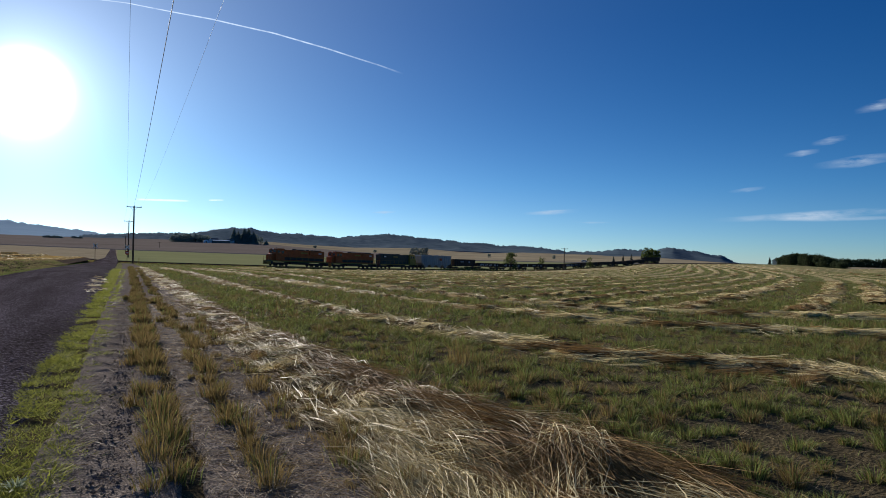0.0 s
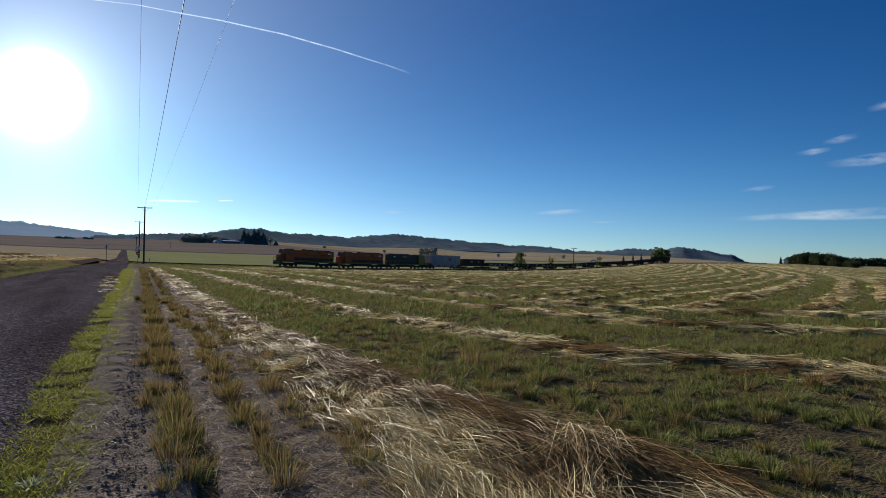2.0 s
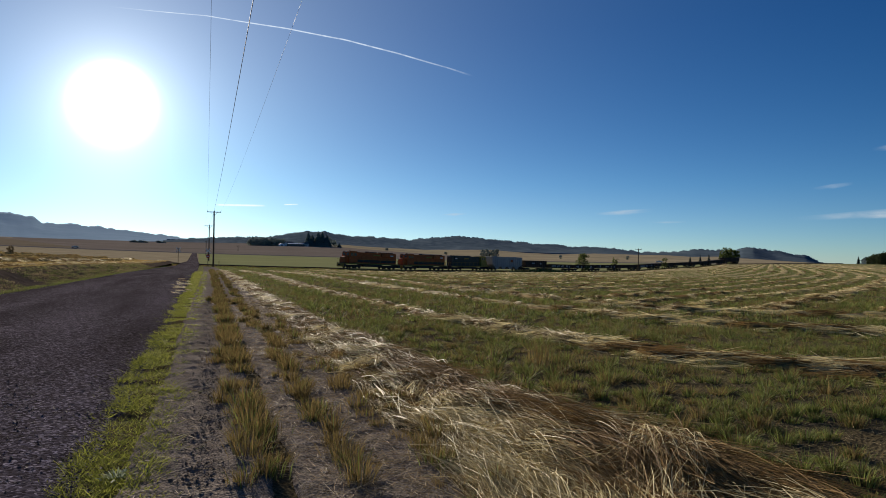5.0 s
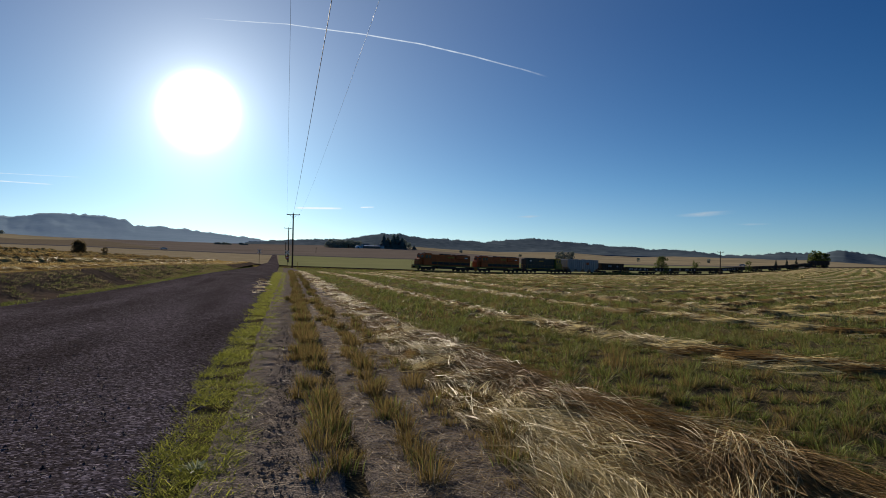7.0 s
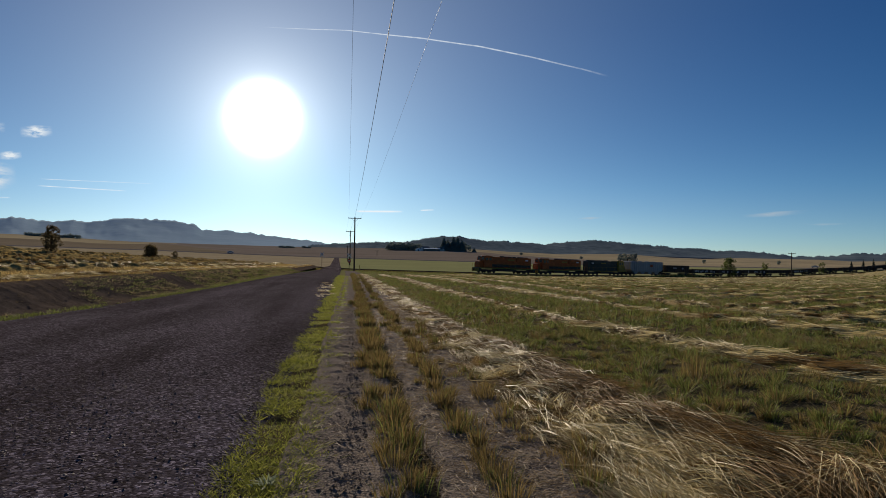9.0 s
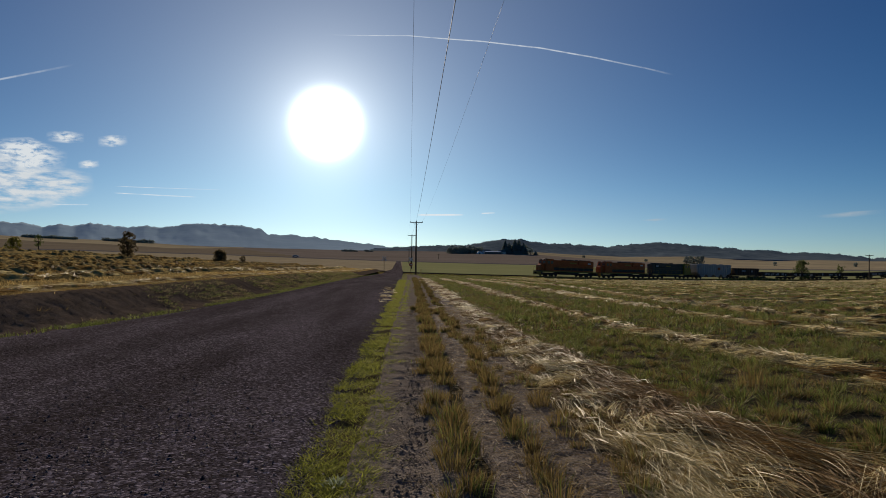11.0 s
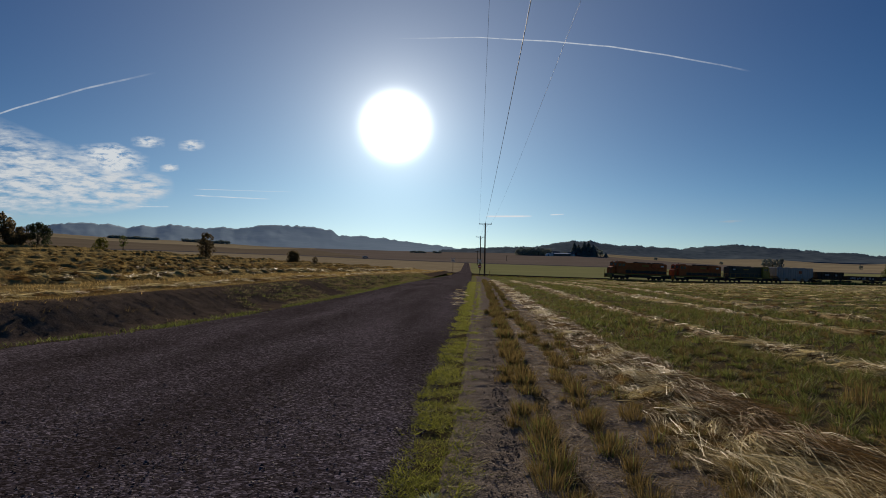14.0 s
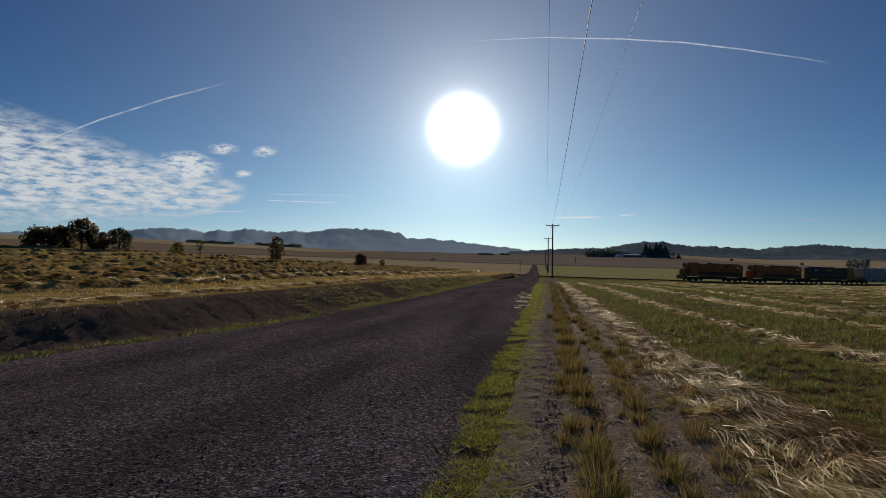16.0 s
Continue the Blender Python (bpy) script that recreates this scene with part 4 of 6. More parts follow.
def crossing_sign(x, y, facing, stop):
    z = surface_z(x, y)
    root = tagged(new("crossing_sign"), "white railway crossbuck sign on a post" + (" with a red stop sign" if stop else ""), "road sign", "signs at the crossing")
    root.matrix_basis = Matrix.Translation((x, y, z)) @ Matrix.Rotation(radians(facing), 4, "Z")
    part("post", tube((0, 0, -0.2), (0, 0, 3.6), 0.05, seg=8), M_STEEL if stop else M_WOODPOLE, root)
    for a in (-45, 45):
        bm = bmesh.new()
        add_box(bm, 0, -0.07, 0, 1.2, 0.02, 0.22)
        bmesh.ops.transform(bm, matrix=Matrix.Translation((0, 0.004 * (a > 0), 3.3)) @ Matrix.Rotation(radians(a), 4, "Y"), verts=bm.verts[:])
        part("crossbuck_blade", bm, M_WHITE, root)
    if stop:
        bm = bmesh.new()
        bmesh.ops.create_cone(bm, cap_ends=True, segments=8, radius1=0.41, radius2=0.41, depth=0.02,
                              matrix=Matrix.Translation((0, -0.07, 2.15)) @ Matrix.Rotation(radians(90), 4, "X") @ Matrix.Rotation(radians(22.5), 4, "Z"))
        plate = part("stop_plate", bm, M_RED, root, "red octagonal plate")
        part("lettering_bar", box(0, -0.085, 2.15, 0.5, 0.006, 0.18), M_WHITE, plate, "plain white lettering bar")


crossing_sign(-0.95, 162.0, 0, True)
crossing_sign(-7.0, 166.0, 180, False)
marker = tagged(new("marker_post"), "short yellow marker post beside the pole", "post")
marker.location = (1.3, 163.0, surface_z(1.3, 163.0))
part("stake", tube((0, 0, -0.1), (0, 0, 1.2), 0.06, seg=8), M_YELLOW, marker)
part("cap", tube((0, 0, 1.2), (0, 0, 1.28), 0.07, 0.03, seg=8), M_BLACKPAINT, marker)
x, y, z = at_bearing(32.3, 300)
utility_pole(x, y, z + top_height(32.3, 300, 0.92))
x, y, z = at_bearing(1.8, 640)
utility_pole(x, y, z + top_height(1.8, 640, 0.75))


# ---- trees and bushes ----
def leaf_cloud(rng, centres, radii, per, size):
    """Many small leaf pieces in uneven clumps."""
    n = len(centres)
    d = rng.normal(0, 1, (n, per, 3))
    d /= np.linalg.norm(d, axis=2, keepdims=True)
    p = centres[:, None, :] + d * radii[:, None, None] * rng.uniform(0.35, 1.0, (n, per, 1)) ** 0.6
    p = p.reshape(-1, 3)
    m = len(p)
    a, b = rng.normal(0, 1, (m, 3)), rng.normal(0, 1, (m, 3))
    a /= np.linalg.norm(a, axis=1, keepdims=True)
    b -= a * (a * b).sum(1, keepdims=True)
    b /= np.linalg.norm(b, axis=1, keepdims=True)
    s = size * rng.uniform(0.6, 1.4, (m, 1))
    V = np.stack([p - a * s, p + b * s * 0.5, p + a * s, p - b * s * 0.5], 1)
    return V.reshape(-1, 3), np.arange(m * 4).reshape(-1, 4)


def broadleaf(x, y, z, h, w, seed, label, category="tree", group="", mat=None, leaves=1600, bare=0.25, lean=0.0):
    rng = np.random.RandomState(seed)
    root = tagged(new("tree" if category == "tree" else "bush"), label, category, group)
    root.location = (x, y, z - 0.1)
    bm = bmesh.new()
    add_tube(bm, (0, 0, 0), (lean * h * 0.3, 0, h * 0.55), 0.035 * h, 0.018 * h, 8)
    tips = []
    for i in range(9):
        a = i * 2.4 + rng.uniform(-0.4, 0.4)
        zb = h * rng.uniform(0.15, 0.5)
        tip = np.array([math.cos(a) * w * rng.uniform(0.25, 0.42) + lean * h * 0.3, math.sin(a) * w * rng.uniform(0.25, 0.42), h * rng.uniform(0.45, 0.9)])
        add_tube(bm, (lean * zb * 0.5, 0, zb), tip, 0.014 * h, 0.005 * h, 5)
        tips.append(tip)
    part("trunk", bm, M_BARK, root)
    k = 46 if leaves < 3000 else 80
    t = rng.uniform(0, 1, k)
    zc = h * (bare + (0.97 - bare) * t)
    rad = w * 0.5 * np.sqrt(np.clip(1 - ((t - 0.42) / 0.62) ** 2, 0.02, 1)) * rng.uniform(0.25, 0.95, k)
    an = rng.uniform(0, 6.28, k)
    c = np.stack([np.cos(an) * rad + lean * zc * 0.3, np.sin(an) * rad, zc], -1)
    c = np.vstack([c, np.array(tips)])
    V, F = leaf_cloud(rng, c, w * rng.uniform(0.07, 0.17, len(c)), max(8, leaves // len(c)), (0.035 if leaves > 2500 else 0.05 if leaves > 800 else 0.075) * w)
    crown = mesh_arrays("crown", V, F, mat or M_LEAF)
    crown.parent = root
    return root


def conifer(x, y, z, h, w, seed, label, group="", mat=None):
    rng = np.random.RandomState(seed)
    root = tagged(new("conifer_tree"), label, "tree", group)
    root.location = (x, y, z - 0.2)
    part("trunk", tube((0, 0, 0), (0, 0, h), 0.02 * h, 0.003 * h, 7), M_BARK, root)
    n = 420
    t = rng.uniform(0, 1, n) ** 0.8
    zc = h * (0.1 + 0.9 * t)
    rad = w * 0.5 * (1 - t) ** 0.8 * rng.uniform(0.55, 1.15, n) + 0.02 * w
    an = rng.uniform(0, 6.28, n)
    d = np.stack([np.cos(an), np.sin(an), 0 * an], -1)
    sd = np.stack([-np.sin(an), np.cos(an), 0 * an], -1)
    b = np.stack([0 * zc, 0 * zc, zc], -1)
    drop = np.array([0, 0, 1.0]) * (0.35 * rad)[:, None]
    V = np.stack([b, b + d * (rad * 0.6)[:, None] + sd * (rad * 0.3)[:, None] - drop * 0.6, b + d * rad[:, None] - drop, b + d * (rad * 0.6)[:, None] - sd * (rad * 0.3)[:, None] - drop * 0.6], 1)
    crown = mesh_arrays("crown", V.reshape(-1, 3), np.arange(n * 4).reshape(-1, 4), mat or M_CONIFER)
    crown.parent = root
    return root


def tree_by(az, r, el, width, seed, label, kind="broadleaf", **more):
    x, y, z = at_bearing(az, r)
    h = max(0.6, top_height(az, r, el))
    if kind == "conifer":
        return conifer(x, y, z, h, width, seed, label, more.get("group", ""), more.get("mat"))
    return broadleaf(x, y, z, h, width, seed, label, **more)


# on the raised field's edge
tree_by(-21.1, 116, 2.08, 2.6, 401, "lone round-headed tree on the field edge", leaves=4200, bare=0.12, mat=M_BROWNLEAF)
tree_by(-14.75, 120, 0.90, 2.3, 402, "dark round bush in dry grass", category="bush", bare=0.0, leaves=5000, mat=M_BROWNLEAF)
tree_by(-13.1, 124, 0.45, 1.1, 403, "small dark bush in dry grass", category="bush", bare=0.0, leaves=1600, mat=M_BROWNLEAF)
tree_by(-37.0, 134, 2.2, 6.0, 404, "dense olive shrub in a hedge clump", category="bush", bare=0.05, leaves=2600, mat=M_BROWNLEAF)
tree_by(-35.7, 137, 2.3, 5.4, 405, "dense olive shrub in a hedge clump", category="bush", bare=0.05, leaves=2200, mat=M_BROWNLEAF)
tree_by(-34.5, 133, 3.05, 5.2, 406, "thin-crowned tree rising from a hedge clump", leaves=1500, mat=M_BROWNLEAF)
tree_by(-33.4, 132, 1.95, 4.4, 409, "dense olive shrub in a hedge clump", category="bush", bare=0.05, leaves=1700, mat=M_BROWNLEAF)
tree_by(-32.1, 132, 2.35, 4.2, 407, "small dark leafy tree beside the hedge clump", leaves=2600, mat=M_DARKLEAF, bare=0.03)
tree_by(-28.2, 126, 1.5, 2.4, 408, "low yellowish bush on the field edge", category="bush", bare=0.02, mat=M_YELLOWLEAF, leaves=1200)
tree_by(-26.7, 480, 1.72, 5.0, 411, "small dark tree in a brown field", leaves=900)
# by the railway
tree_by(28.2, 282, 0.52, 5.2, 412, "round green bush beside the railway", category="bush", bare=0.05, leaves=3000)
tree_by(30.6, 320, 0.2, 3.5, 413, "low bush beside the railway", category="bush", bare=0.05, leaves=900)
tree_by(34.2, 330, 0.28, 3.0, 414, "low bush beside the railway", category="bush", bare=0.05, leaves=900)
tree_by(38.5, 470, 1.0, 9.0, 415, "broad dark tree at the field's far edge", leaves=2400, bare=0.08)
tree_by(39.0, 474, 0.9, 7.0, 416, "broad dark tree at the field's far edge", leaves=2000, bare=0.08)
for i, (az, el, w) in enumerate(((36.0, 0.42, 3.5), (36.7, 0.55, 3.2), (37.3, 0.6, 3.5))):
    tree_by(az, 480, el, w, 420 + i, "small dark conifer at the field's far edge", "conifer", group="conifers at the far edge")
# farm on the rise
for i in range(13):
    az = 2.7 + 0.2 * i + 0.03 * math.sin(i * 3)
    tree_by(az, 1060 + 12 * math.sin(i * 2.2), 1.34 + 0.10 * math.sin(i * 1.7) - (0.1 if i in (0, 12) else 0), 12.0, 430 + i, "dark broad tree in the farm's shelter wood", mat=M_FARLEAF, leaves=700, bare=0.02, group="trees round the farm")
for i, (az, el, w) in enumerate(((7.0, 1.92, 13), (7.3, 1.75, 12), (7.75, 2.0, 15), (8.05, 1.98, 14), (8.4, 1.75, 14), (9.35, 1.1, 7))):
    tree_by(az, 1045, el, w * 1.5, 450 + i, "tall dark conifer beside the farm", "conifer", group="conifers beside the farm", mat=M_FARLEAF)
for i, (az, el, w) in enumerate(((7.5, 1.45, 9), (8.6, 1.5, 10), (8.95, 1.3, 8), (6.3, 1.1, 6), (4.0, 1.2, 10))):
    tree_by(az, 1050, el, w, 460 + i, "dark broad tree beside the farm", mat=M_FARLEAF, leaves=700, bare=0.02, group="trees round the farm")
for i in range(5):
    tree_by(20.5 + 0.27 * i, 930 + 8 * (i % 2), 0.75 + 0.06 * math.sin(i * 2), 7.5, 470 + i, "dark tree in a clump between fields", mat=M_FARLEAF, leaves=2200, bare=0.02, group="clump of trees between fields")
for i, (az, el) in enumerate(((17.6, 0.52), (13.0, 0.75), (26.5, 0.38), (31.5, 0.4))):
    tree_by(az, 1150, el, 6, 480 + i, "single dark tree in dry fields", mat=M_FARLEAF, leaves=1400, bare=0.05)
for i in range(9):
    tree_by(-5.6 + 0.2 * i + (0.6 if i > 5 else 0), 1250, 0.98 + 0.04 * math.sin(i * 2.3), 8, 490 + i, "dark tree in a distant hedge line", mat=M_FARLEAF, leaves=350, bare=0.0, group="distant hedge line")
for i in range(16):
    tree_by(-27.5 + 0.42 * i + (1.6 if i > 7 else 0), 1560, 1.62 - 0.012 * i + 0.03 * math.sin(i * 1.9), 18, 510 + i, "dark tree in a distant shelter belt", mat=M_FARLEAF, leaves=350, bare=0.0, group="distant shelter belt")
# wood on the right
for i in range(26):
    t = i / 25
    el = np.interp(t, [0, 0.12, 0.3, 0.6, 0.85, 1], [0.45, 0.72, 0.78, 0.72, 0.45, 0.2])
    tree_by(47.6 + 3.9 * t, 470 - 60 * t + 14 * math.sin(i * 2.7), el + 0.05 * math.sin(i * 1.3), 6.5, 540 + i, "dark leafy tree in a dense wood", mat=M_DARKLEAF, leaves=1300, bare=0.0, group="wood at the field's edge")
tree_by(46.9, 500, 0.55, 3.6, 570, "dark conifer beside a white house", "conifer")
for i in range(16):
    tree_by(51.2 + 0.33 * i, 760, 0.42 + 0.06 * math.sin(i * 1.7), 12, 580 + i, "dark tree in a distant wood", mat=M_DARKLEAF, leaves=400, bare=0.0, group="distant wood")


# ---- buildings and vehicles ----
def gabled_building(x, y, z, length, width, wall, rise, turn, wall_mat, roof_mat, name, label, doors=1):
    root = tagged(new(name), label, "building")
    root.matrix_basis = Matrix.Translation((x, y, z - 0.3)) @ Matrix.Rotation(radians(turn), 4, "Z")
    bm = bmesh.new()
    w = width / 2
    pro = [(-w, 0), (-w, wall), (0, wall + rise), (w, wall), (w, 0)]
    a = [bm.verts.new((-length / 2, p, q)) for p, q in pro]
    b = [bm.verts.new((length / 2, p, q)) for p, q in pro]
    bm.faces.new(a), bm.faces.new(b[::-1])
    for i in range(5):
        bm.faces.new((a[i], b[i], b[(i + 1) % 5], a[(i + 1) % 5]))
    bmesh.ops.recalc_face_normals(bm, faces=bm.faces[:])
    part("wall", bm, wall_mat, root)
    for s in (-1, 1):
        bm = bmesh.new()
        e = 0.5
        over = [bm.verts.new(v) for v in ((-length / 2 - e, 0, wall + rise + 0.15), (length / 2 + e, 0, wall + rise + 0.15),
                                          (length / 2 + e, s * (w + e), wall - e * rise / w + 0.15), (-length / 2 - e, s * (w + e), wall - e * rise / w + 0.15))]
        f = bm.faces.new(over)
        r = bmesh.ops.extrude_face_region(bm, geom=[f])
        bmesh.ops.translate(bm, vec=(0, 0, 0.15), verts=[v for v in r["geom"] if isinstance(v, bmesh.types.BMVert)])
        bmesh.ops.recalc_face_normals(bm, faces=bm.faces[:])
        part("roof", bm, roof_mat, root)
    for i in range(doors):
        d = part("door", box(-length / 4 + i * length / 2.2, -w - 0.04, wall * 0.4, length * 0.12, 0.1, wall * 0.75, 0.02), M_BARN, root)
    for i in range(3):
        wn = part("window", box(length * (0.02 + 0.14 * i), -w - 0.05, wall * 0.6, length * 0.06, 0.08, wall * 0.3), M_GLASS, root)
    return root


x, y, z = at_bearing(6.05, 1030)
gabled_building(x, y, z, 22, 10, 3.4, 0.9, 4, M_BARN, M_ROOF, "barn", "long grey barn with a bright metal roof", 2)
x, y, z = at_bearing(5.55, 1040)
gabled_building(x, y, z, 11, 8, 4.0, 2.6, 30, M_WHITE, M_BARN, "farmhouse", "white farmhouse with a grey roof")
x, y, z = at_bearing(6.75, 1035)
gabled_building(x, y, z, 9, 7, 3.5, 2.2, -20, M_WHITE, M_BARN, "farmhouse", "small white farm building with a grey roof")
x, y, z = at_bearing(47.35, 480)
gabled_building(x, y, z, 5, 4.5, 2.8, 1.8, 40, M_WHITE, M_BARN, "house", "small white house beside a dark wood")


def dome_shelter():
    x, y, z = at_bearing(5.0, 1020)
    root = tagged(new("dome_shelter"), "white fabric dome shelter near the farm", "shelter")
    root.location = (x, y, z)
    bm = bmesh.new()
    bmesh.ops.create_uvsphere(bm, u_segments=20, v_segments=12, radius=4.2)
    bmesh.ops.bisect_plane(bm, geom=bm.verts[:] + bm.edges[:] + bm.faces[:], plane_co=(0, 0, -0.2), plane_no=(0, 0, -1), clear_outer=True)
    part("cover", bm, M_WHITE, root, smooth=True)
    part("entrance", box(0, -4.0, 1.1, 1.8, 0.6, 2.2, 0.1), M_BARN, root)


dome_shelter()


def build_highway():
    az = np.arange(-42, 46, 0.5)
    P = []
    for a in az:
        x, y, z = at_bearing(a, 520)
        P.append((x, y, z + 0.5))
    ob = sweep("highway", np.array(P), [(-11, -1.2), (-5, 0.0), (5, 0.0), (11, -1.2)], M_ASPHALT)
    tagged(ob, "paved highway on a low embankment across the fields", "road", kind="structure")


build_highway()


def parked_car(az, mat, label):
    x, y, z = at_bearing(az, 520)
    t = math.degrees(math.atan2(x, y))
    root = tagged(new("car"), label, "car", "cars on the highway")
    root.matrix_basis = Matrix.Translation((x, y, z + 0.5)) @ Matrix.Rotation(radians(-t), 4, "Z")
    body = prism([(-2.2, 0.35), (-2.25, 0.95), (-1.5, 1.05), (-0.9, 1.5), (0.8, 1.5), (1.4, 1.02), (2.2, 0.9), (2.25, 0.35)], -0.85, 0.85, 0.06)
    b = part("body", body, mat, root)
    part("window", prism([(-1.25, 1.07), (-0.82, 1.43), (0.74, 1.43), (1.15, 1.07)], -0.87, 0.87), M_GLASS, b)
    for wx in (-1.4, 1.4):
        for wy in (-0.8, 0.8):
            w = part("wheel", tube((wx, wy - 0.1, 0.33), (wx, wy + 0.1, 0.33), 0.33, seg=14), M_TYRE, root)
            part("rim", tube((wx, wy - 0.11, 0.33), (wx, wy + 0.11, 0.33), 0.2, seg=10), M_STEEL, w)


parked_car(-9.2, M_WHITE, "white car on the distant highway")
parked_car(16.4, M_WHITE, "white car on the distant highway")
parked_car(20.0, M_BROWNCAR, "dark car on the distant highway")
parked_car(33.8, M_WHITE, "white car on the distant highway")


# ---- clouds and vapour trails ----
def cloud_material(name, scale, stretch, low, high, strength):
    m = bpy.data.materials.new(name)
    m.use_nodes = True
    nt = m.node_tree
    nt.nodes.clear()
    out = nt.nodes.new("ShaderNodeOutputMaterial")
    at = nt.nodes.new("ShaderNodeAttribute")
    at.attribute_name = "fade"
    uv = nt.nodes.new("ShaderNodeAttribute")
    uv.attribute_name = "place"
    mp = nt.nodes.new("ShaderNodeMapping")
    mp.inputs["Scale"].default_value = stretch
    nt.links.new(uv.outputs["Vector"], mp.inputs["Vector"])
    n = nt.nodes.new("ShaderNodeTexNoise")
    n.inputs["Scale"].default_value, n.inputs["Detail"].default_value, n.inputs["Roughness"].default_value = scale, 9, 0.6
    nt.links.new(mp.outputs[0], n.inputs["Vector"])
    mr = nt.nodes.new("ShaderNodeMapRange")
    mr.inputs["From Min"].default_value, mr.inputs["From Max"].default_value = low, high
    nt.links.new(n.outputs["Fac"], mr.inputs["Value"])
    mul = nt.nodes.new("ShaderNodeMath")
    mul.operation = "MULTIPLY"
    nt.links.new(mr.outputs[0], mul.inputs[0])
    nt.links.new(at.outputs["Fac"], mul.inputs[1])
    tr = nt.nodes.new("ShaderNodeBsdfTransparent")
    em = nt.nodes.new("ShaderNodeEmission")
    em.inputs["Color"].default_value = (0.74, 0.91, 1.06, 1)
    em.inputs["Strength"].default_value = strength
    mx = nt.nodes.new("ShaderNodeMixShader")
    nt.links.new(mul.outputs[0], mx.inputs[0])
    nt.links.new(tr.outputs[0], mx.inputs[1])
    nt.links.new(em.outputs[0], mx.inputs[2])
    nt.links.new(mx.outputs[0], out.inputs["Surface"])
    return m


M_TRAIL = cloud_material("vapour_trail", 1.2, (1, 1, 1), 0.2, 0.6, 1.0)
M_CLOUD = cloud_material("high_thin_cloud", 1.5, (0.5, 1.7, 1), 0.36, 0.64, 0.86)
M_PUFF = cloud_material("small_cloud", 2.4, (0.55, 1.4, 1), 0.38, 0.58, 0.92)
M_WISP = cloud_material("thin_cirrus", 0.9, (0.35, 1.5, 1), 0.36, 0.75, 0.6)


def sky_sheet(name, path, mat, label, category, across=5, along=60, r=4700.0, taper=(0.0, 0.0)):
    """A sheet high in the sky along a path of bearing, elevation, half width and density."""
    p = np.array(path, dtype=float)
    t0, t = np.linspace(0, 1, len(p)), np.linspace(0, 1, along)
    q = np.stack([np.interp(t, t0, p[:, i]) for i in range(4)], -1)
    u = np.linspace(-1, 1, across)
    d = np.gradient(q[:, :2], axis=0)
    d /= np.linalg.norm(d, axis=1, keepdims=True)
    A = q[:, None, 0] - d[:, None, 1] * q[:, None, 2] * u
    E = q[:, None, 1] + d[:, None, 0] * q[:, None, 2] * u
    ar, er = np.radians(A), np.radians(E)
    P = np.stack([r * np.sin(ar) * np.cos(er), r * np.cos(ar) * np.cos(er), 1.5 + r * np.sin(er)], -1)
    ob = mesh_arrays(name, P.reshape(-1, 3), grid_faces(along, across), mat, True)
    fade = q[:, None, 3] * (1 - np.abs(u) ** 2) * np.minimum(1, np.minimum(t, 1 - t) * (12 if along >= 60 else 2.2))[:, None]
    at = ob.data.attributes.new("fade", "FLOAT", "POINT")
    at.data.foreach_set("value", fade.ravel().astype(np.float32))
    pl = ob.data.attributes.new("place", "FLOAT_VECTOR", "POINT")
    pl.data.foreach_set("vector", np.stack([A, E, 0 * A], -1).astype(np.float32).ravel())
    ob.visible_shadow = False
    return tagged(ob, label, category, kind="stuff" if category == "cloud" else "")


# ---- straw, grass, weeds and stones ----
def ribbons(base, way, length, width, lift, droop, seg, rng, twist=0.6, bow=0.10):
    """Thin bent ribbons: start, flat heading, length, width, start slope, drop at the end. Returns verts, quads."""
    n = len(base)
    ts = np.linspace(0, 1, seg + 1)
    side0 = np.stack([-way[:, 1], way[:, 0], np.zeros(n)], -1)
    tw = rng.uniform(-twist, twist, n)
    side = side0 * np.cos(tw)[:, None] + np.array([0, 0, 1.0]) * np.sin(tw)[:, None]
    bend = rng.normal(0, bow, n)
    V = np.zeros((n, seg + 1, 2, 3))
    for k, t in enumerate(ts):
        p = base + way * (length * t)[:, None] + side0 * (bend * length * t * t)[:, None]
        p[:, 2] += length * (lift * t - droop * t * t)
        w = (width * (1 - 0.6 * t))[:, None] * 0.5
        V[:, k, 0] = p - side * w
        V[:, k, 1] = p + side * w
    idx = np.arange(n)[:, None, None] * (2 * (seg + 1))
    q = np.array([[2 * k, 2 * k + 1, 2 * k + 3, 2 * k + 2] for k in range(seg)])[None]
    return V.reshape(-1, 3), (idx + q).reshape(-1, 4)


def blades(base, way, height, width, lean, rng, simple=False):
    """Upright tapering blades with one bend: five points, as three triangles."""
    n = len(base)
    an = rng.uniform(0, 2 * math.pi, n)
    side = np.stack([np.cos(an), np.sin(an), 0 * an], -1) * (width * 0.5)[:, None]
    up = np.array([0, 0, 1.0])
    mid = base + way * (height * lean * 0.35)[:, None] + up * (height * 0.55)[:, None]
    tip = base + way * (height * lean)[:, None] + up * (height * (1 - 0.25 * lean))[:, None]
    if simple:
        V = np.stack([base - side, base + side, tip], 1)
        return V.reshape(-1, 3), np.arange(n * 3).reshape(-1, 3)
    V = np.stack([base - side, base + side, mid - side * 0.75, mid + side * 0.75, tip], 1)
    F = np.array([[0, 1, 3], [0, 3, 2], [2, 3, 4]])
    return V.reshape(-1, 3), (np.arange(n)[:, None, None] * 5 + F).reshape(-1, 3)


